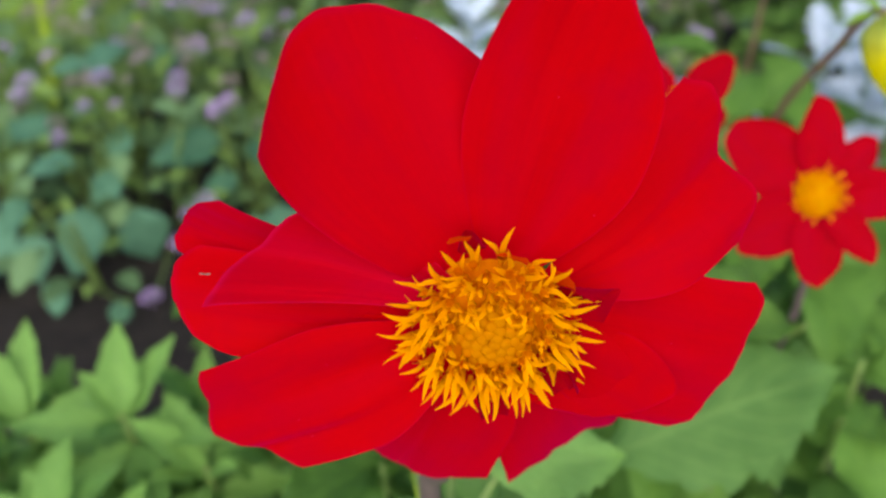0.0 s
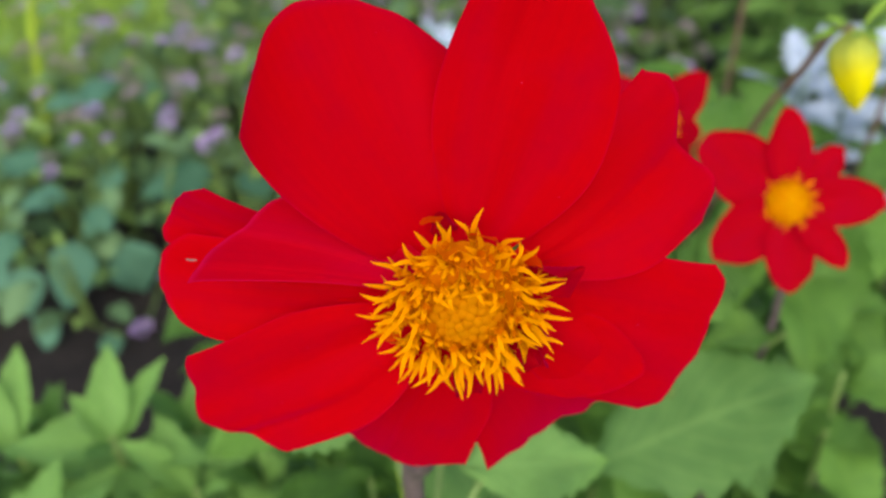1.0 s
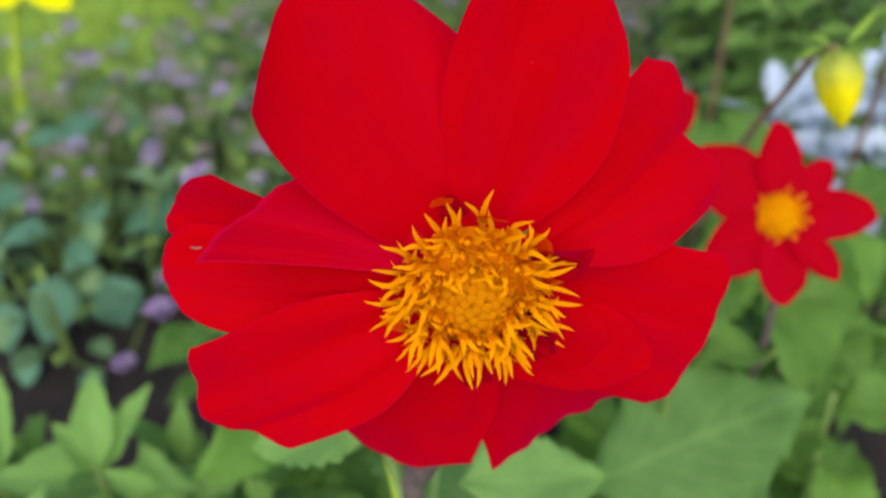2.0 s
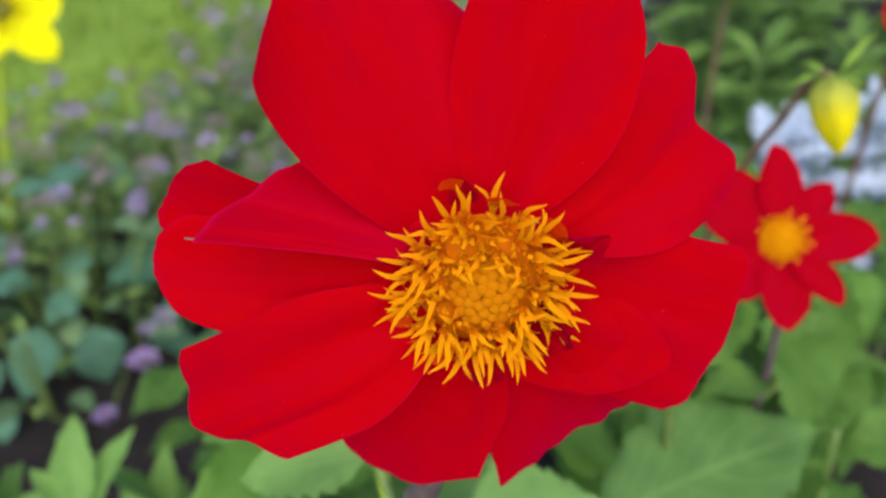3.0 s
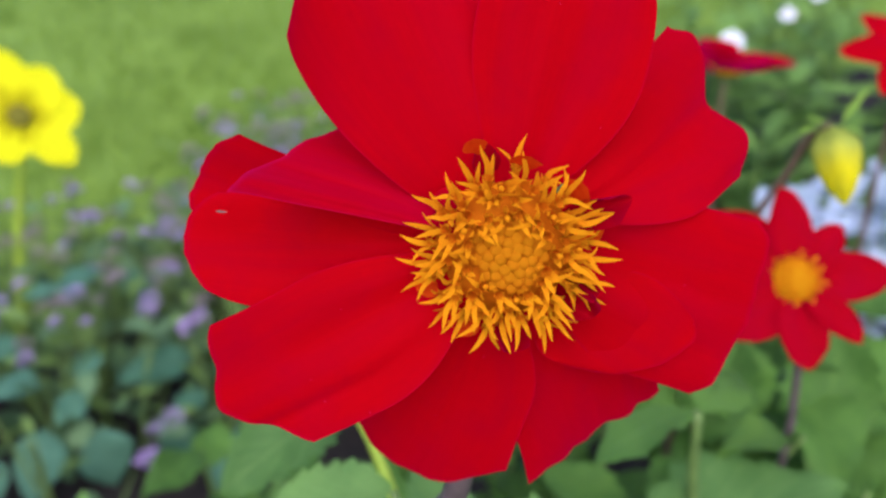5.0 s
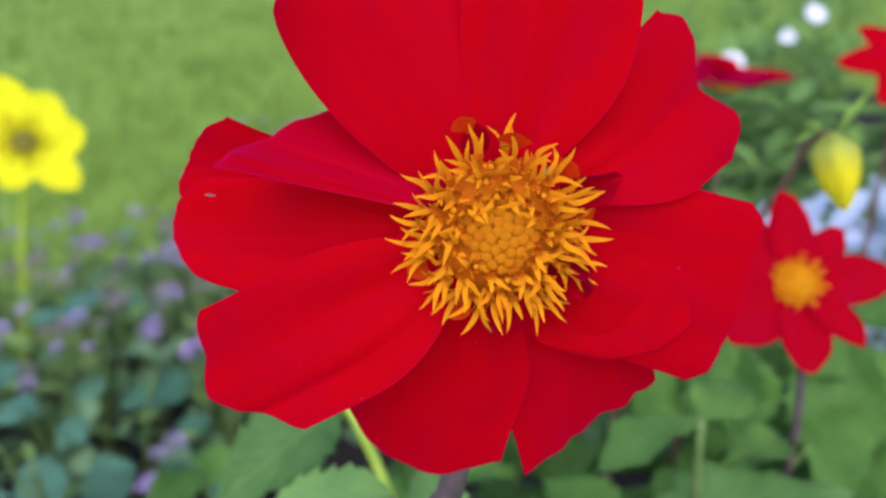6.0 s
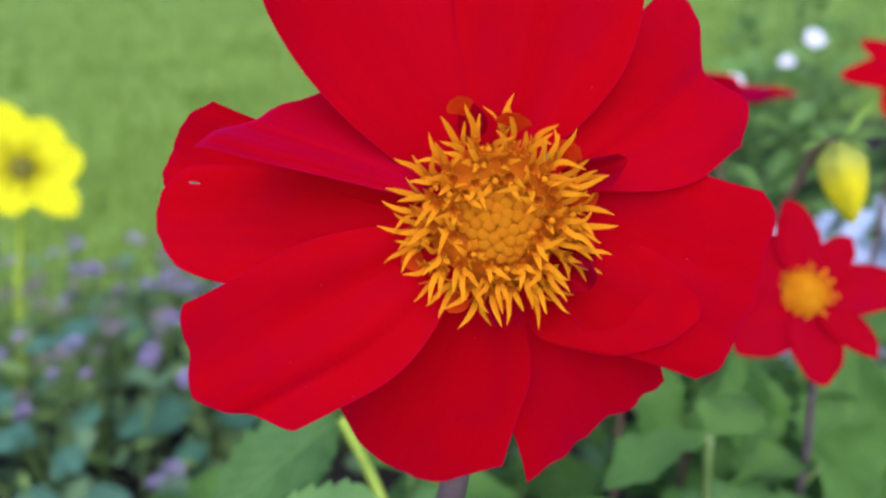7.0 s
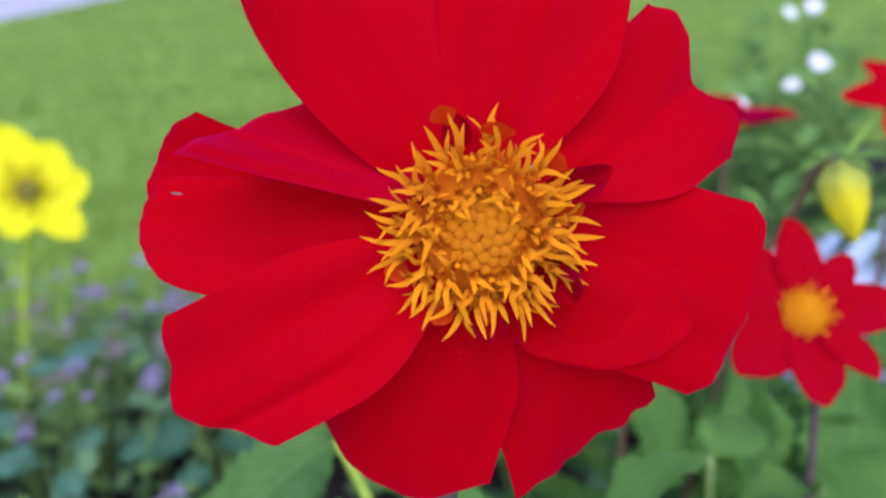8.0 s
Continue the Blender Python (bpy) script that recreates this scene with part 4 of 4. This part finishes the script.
broad_ageratum(-0.345, 0.80, [(-0.345, 0.774, 0.185, 170, 10, 1.2), (-0.39, 0.79, 0.16, 110, 10, 1.0), (-0.30, 0.82, 0.15, -80, 10, 0.9)], [(-0.355, 0.873, 0.2, 1.0), (-0.266, 0.829, 0.16, 0.9), (-0.257, 0.803, 0.17, 0.9), (-0.21, 0.841, 0.18, 1.0)], 5)
broad_ageratum(-0.345, 0.60, [(-0.385, 0.580, 0.03, 165, -50, 0.8), (-0.318, 0.566, 0.022, 200, -40, 0.6)], [], 6)
for i, (x, y, z, c, s) in enumerate(((-0.237, 0.30, 0.245, 14, 1.0), (-0.14, 0.25, 0.26, 14, 1.0), (-0.10, 0.28, 0.26, 14, 1.0), (-0.21, 0.23, 0.25, 14, 1.0),
                                     (-0.27, 0.26, 0.24, 14, 1.0), (-0.12, 0.20, 0.27, 14, 1.0), (-0.05, 0.27, 0.28, 14, 1.0), (-0.17, 0.18, 0.25, 14, 1.0), (-0.20, 0.28, 0.24, 14, 1.0), (-0.25, 0.21, 0.24, 14, 1.0), (-0.17, 0.225, 0.265, 14, 1.0), (-0.235, 0.255, 0.255, 14, 1.0), (-0.19, 0.255, 0.25, 14, 1.0), (-0.145, 0.285, 0.255, 14, 1.0), (-0.14, 0.215, 0.27, 14, 1.0), (-0.215, 0.19, 0.255, 14, 1.0), (-0.12, 0.37, 0.24, 12, 1.0))):
    shoot(x, y, z, c + 14, 40 + i, FRESH_LEAVES, "zinnia", "young leafy green bedding plant without flowers", "bedding plant", 0.8 * s, 70, "young bedding plants")


def upright_zinnia(x, y, top, spin=0.0, size_all=0.92):
    """A young plant whose top leaves stand up in a rosette."""
    plant = thing("zinnia", x, y, 0.0, "young bedding plant with an upright rosette of fresh green leaves", "bedding plant", "young bedding plants")
    part("stem", tube("stem", [(0, 0, 0), (0.004, -0.003, top * 0.5), (0, 0, top + 0.005)], 0.003, 0.002, STEM, 6), plant)
    for i, (drop, yaw, pitch, roll, size) in enumerate(((0, 8, 52, 4, 1.0), (0.004, -38, 42, -8, 1.0), (0.006, 62, 48, 10, 0.75), (0.01, 98, 22, 8, 1.15), (0.0, 172, 48, 0, 0.62), (0.012, -98, 14, -6, 1.0),
                                                        (0.02, 150, 8, 0, 1.0), (0.02, -150, 6, 5, 1.0), (0.03, 75, 0, 5, 1.1), (0.03, -65, 4, -5, 1.1), (0.045, 120, -8, 0, 1.1), (0.045, -20, 10, 0, 1.0), (0.06, -120, -8, 0, 1.1), (0.07, 20, 0, 0, 1.1))):
        part("leaf", FRESH_LEAVES[i % 4], plant, leaf_pose(0, 0, top - drop, yaw + spin, pitch, roll, size_all * size))


upright_zinnia(-0.168, 0.262, 0.298)
upright_zinnia(-0.232, 0.275, 0.275, 40.0, 1.05)
upright_zinnia(-0.195, 0.205, 0.285, -25.0, 0.9)
upright_zinnia(-0.125, 0.245, 0.275, 70.0, 0.9)
upright_zinnia(-0.265, 0.225, 0.26, 15.0, 1.0)
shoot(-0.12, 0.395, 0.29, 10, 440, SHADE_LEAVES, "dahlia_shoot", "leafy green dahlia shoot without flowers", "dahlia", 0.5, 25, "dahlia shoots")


def silver_mesh(seed):
    """A silver ragwort leaf cut into narrow round-ended lobes."""
    def at(u, v):
        lobe = 0.16 + 0.84 * abs(math.sin(5.5 * math.pi * u)) ** 0.8
        g = math.sin(math.pi * min(1, 0.08 + 0.92 * u)) ** 0.6 * lobe
        return 0.017 * g * v, 0.07 * u + 0.006 * abs(v) * g, 0.003 * abs(v) - 0.012 * u * u
    return surface("leaf", at, 36, 4, SILVER)


SILVER_LEAVES = [silver_mesh(s) for s in range(2)]
for i, (x, y, z) in enumerate(((0.27, 0.57, 0.33), (0.34, 0.58, 0.32), (0.41, 0.60, 0.32), (0.48, 0.62, 0.32))):
    shoot(x, y, z, 24, 70 + i, SILVER_LEAVES, "silver_ragwort", "silvery white felted ragwort with cut leaves", "ragwort", 0.8, 50, "silver ragwort", 0.6)

shoot(0.035, 0.70, 0.27, 12, 79, SILVER_LEAVES, "silver_ragwort", "silvery white felted ragwort with cut leaves", "ragwort", 0.8, 60, "silver ragwort", 0.8)
DARK_LEAVES = [leaf_mesh("leaf", 0.045, 0.014, DARK_LEAF, teeth=0.3, count=6, fold=0.2, droop=0.3, seed=s, nu=24, nv=4) for s in range(3)]
LIGHT_LEAVES = [leaf_mesh("leaf", 0.05, 0.013, FRESH_LEAF, teeth=0.2, count=5, fold=0.2, droop=0.3, seed=s, nu=20, nv=4) for s in range(3)]
rnd_b = random.Random(5)
for i in range(60):
    back = i > 34
    x, y = (0.34 + 0.66 * rnd_b.random(), 0.74 + 0.35 * rnd_b.random()) if not back else (0.45 + 1.1 * rnd_b.random(), 1.1 + 0.95 * rnd_b.random())
    shoot(x, y, (0.30 + 0.08 * rnd_b.random()) if not back else 0.2 + 0.14 * rnd_b.random(), 24 if back else 40, 100 + i, LIGHT_LEAVES if back else DARK_LEAVES, "marigold_plant",
          "slender pale green bedding plant" if back else "dense dark green bedding plant with fine leaves", "bedding plant", 1.3, 40, "green bedding plants")

for i, (x, y, z, c) in enumerate(((-0.045, 0.27, 0.37, 10), (-0.01, 0.32, 0.35, 10), (0.085, 0.27, 0.35, 12), (0.14, 0.30, 0.32, 12), (0.21, 0.33, 0.37, 12), (0.27, 0.37, 0.36, 12), (0.17, 0.42, 0.37, 12),
                                  (0.24, 0.46, 0.33, 10), (0.33, 0.45, 0.30, 10), (0.05, 0.40, 0.36, 12), (0.23, 0.26, 0.33, 10), (0.10, 0.50, 0.30, 10), (-0.02, 0.21, 0.33, 8), (0.19, 0.50, 0.34, 10), (0.26, 0.51, 0.32, 10))):
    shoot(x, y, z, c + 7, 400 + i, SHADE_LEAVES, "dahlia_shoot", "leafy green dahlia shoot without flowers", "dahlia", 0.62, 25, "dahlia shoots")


def white_flower(x, y, z, seed, r=0.018):
    plant = thing("white_flower", x, y, 0.0, "small white daisy-like flower on a thin stem", "flower", "white flowers")
    rnd = random.Random(seed)
    head = flower_frame(Vector((0, 0, z)), (rnd.uniform(-0.3, 0.3), -0.7, 0.7))
    for i in range(7):
        part("petal", leaf_mesh("petal", r, r * 0.75, WHITE, fold=0.05, droop=0.1, um=0.6, nu=6, nv=2, tip=0.5, seed=i), plant, head @ pose(0, 0, 0, 0, 0, 51.4 * i) @ pose(0, 0.001, 0, 12, 0, 0))
    part("stem", tube("stem", [(0, 0, 0), (0.004, 0, z * 0.5), (0, 0, z)], 0.0015, 0.001, STEM, 6), plant)


for i, (x, y, z, r) in enumerate(((0.624, 1.287, 0.3374, 0.017), (0.58, 1.275, 0.3075, 0.013), (0.66, 1.50, 0.38, 0.013), (0.71, 1.52, 0.385, 0.015),
                                 (0.43, 1.064, 0.203, 0.02), (0.34, 0.86, 0.388, 0.013))):
    white_flower(x, y, z, 300 + i, r)
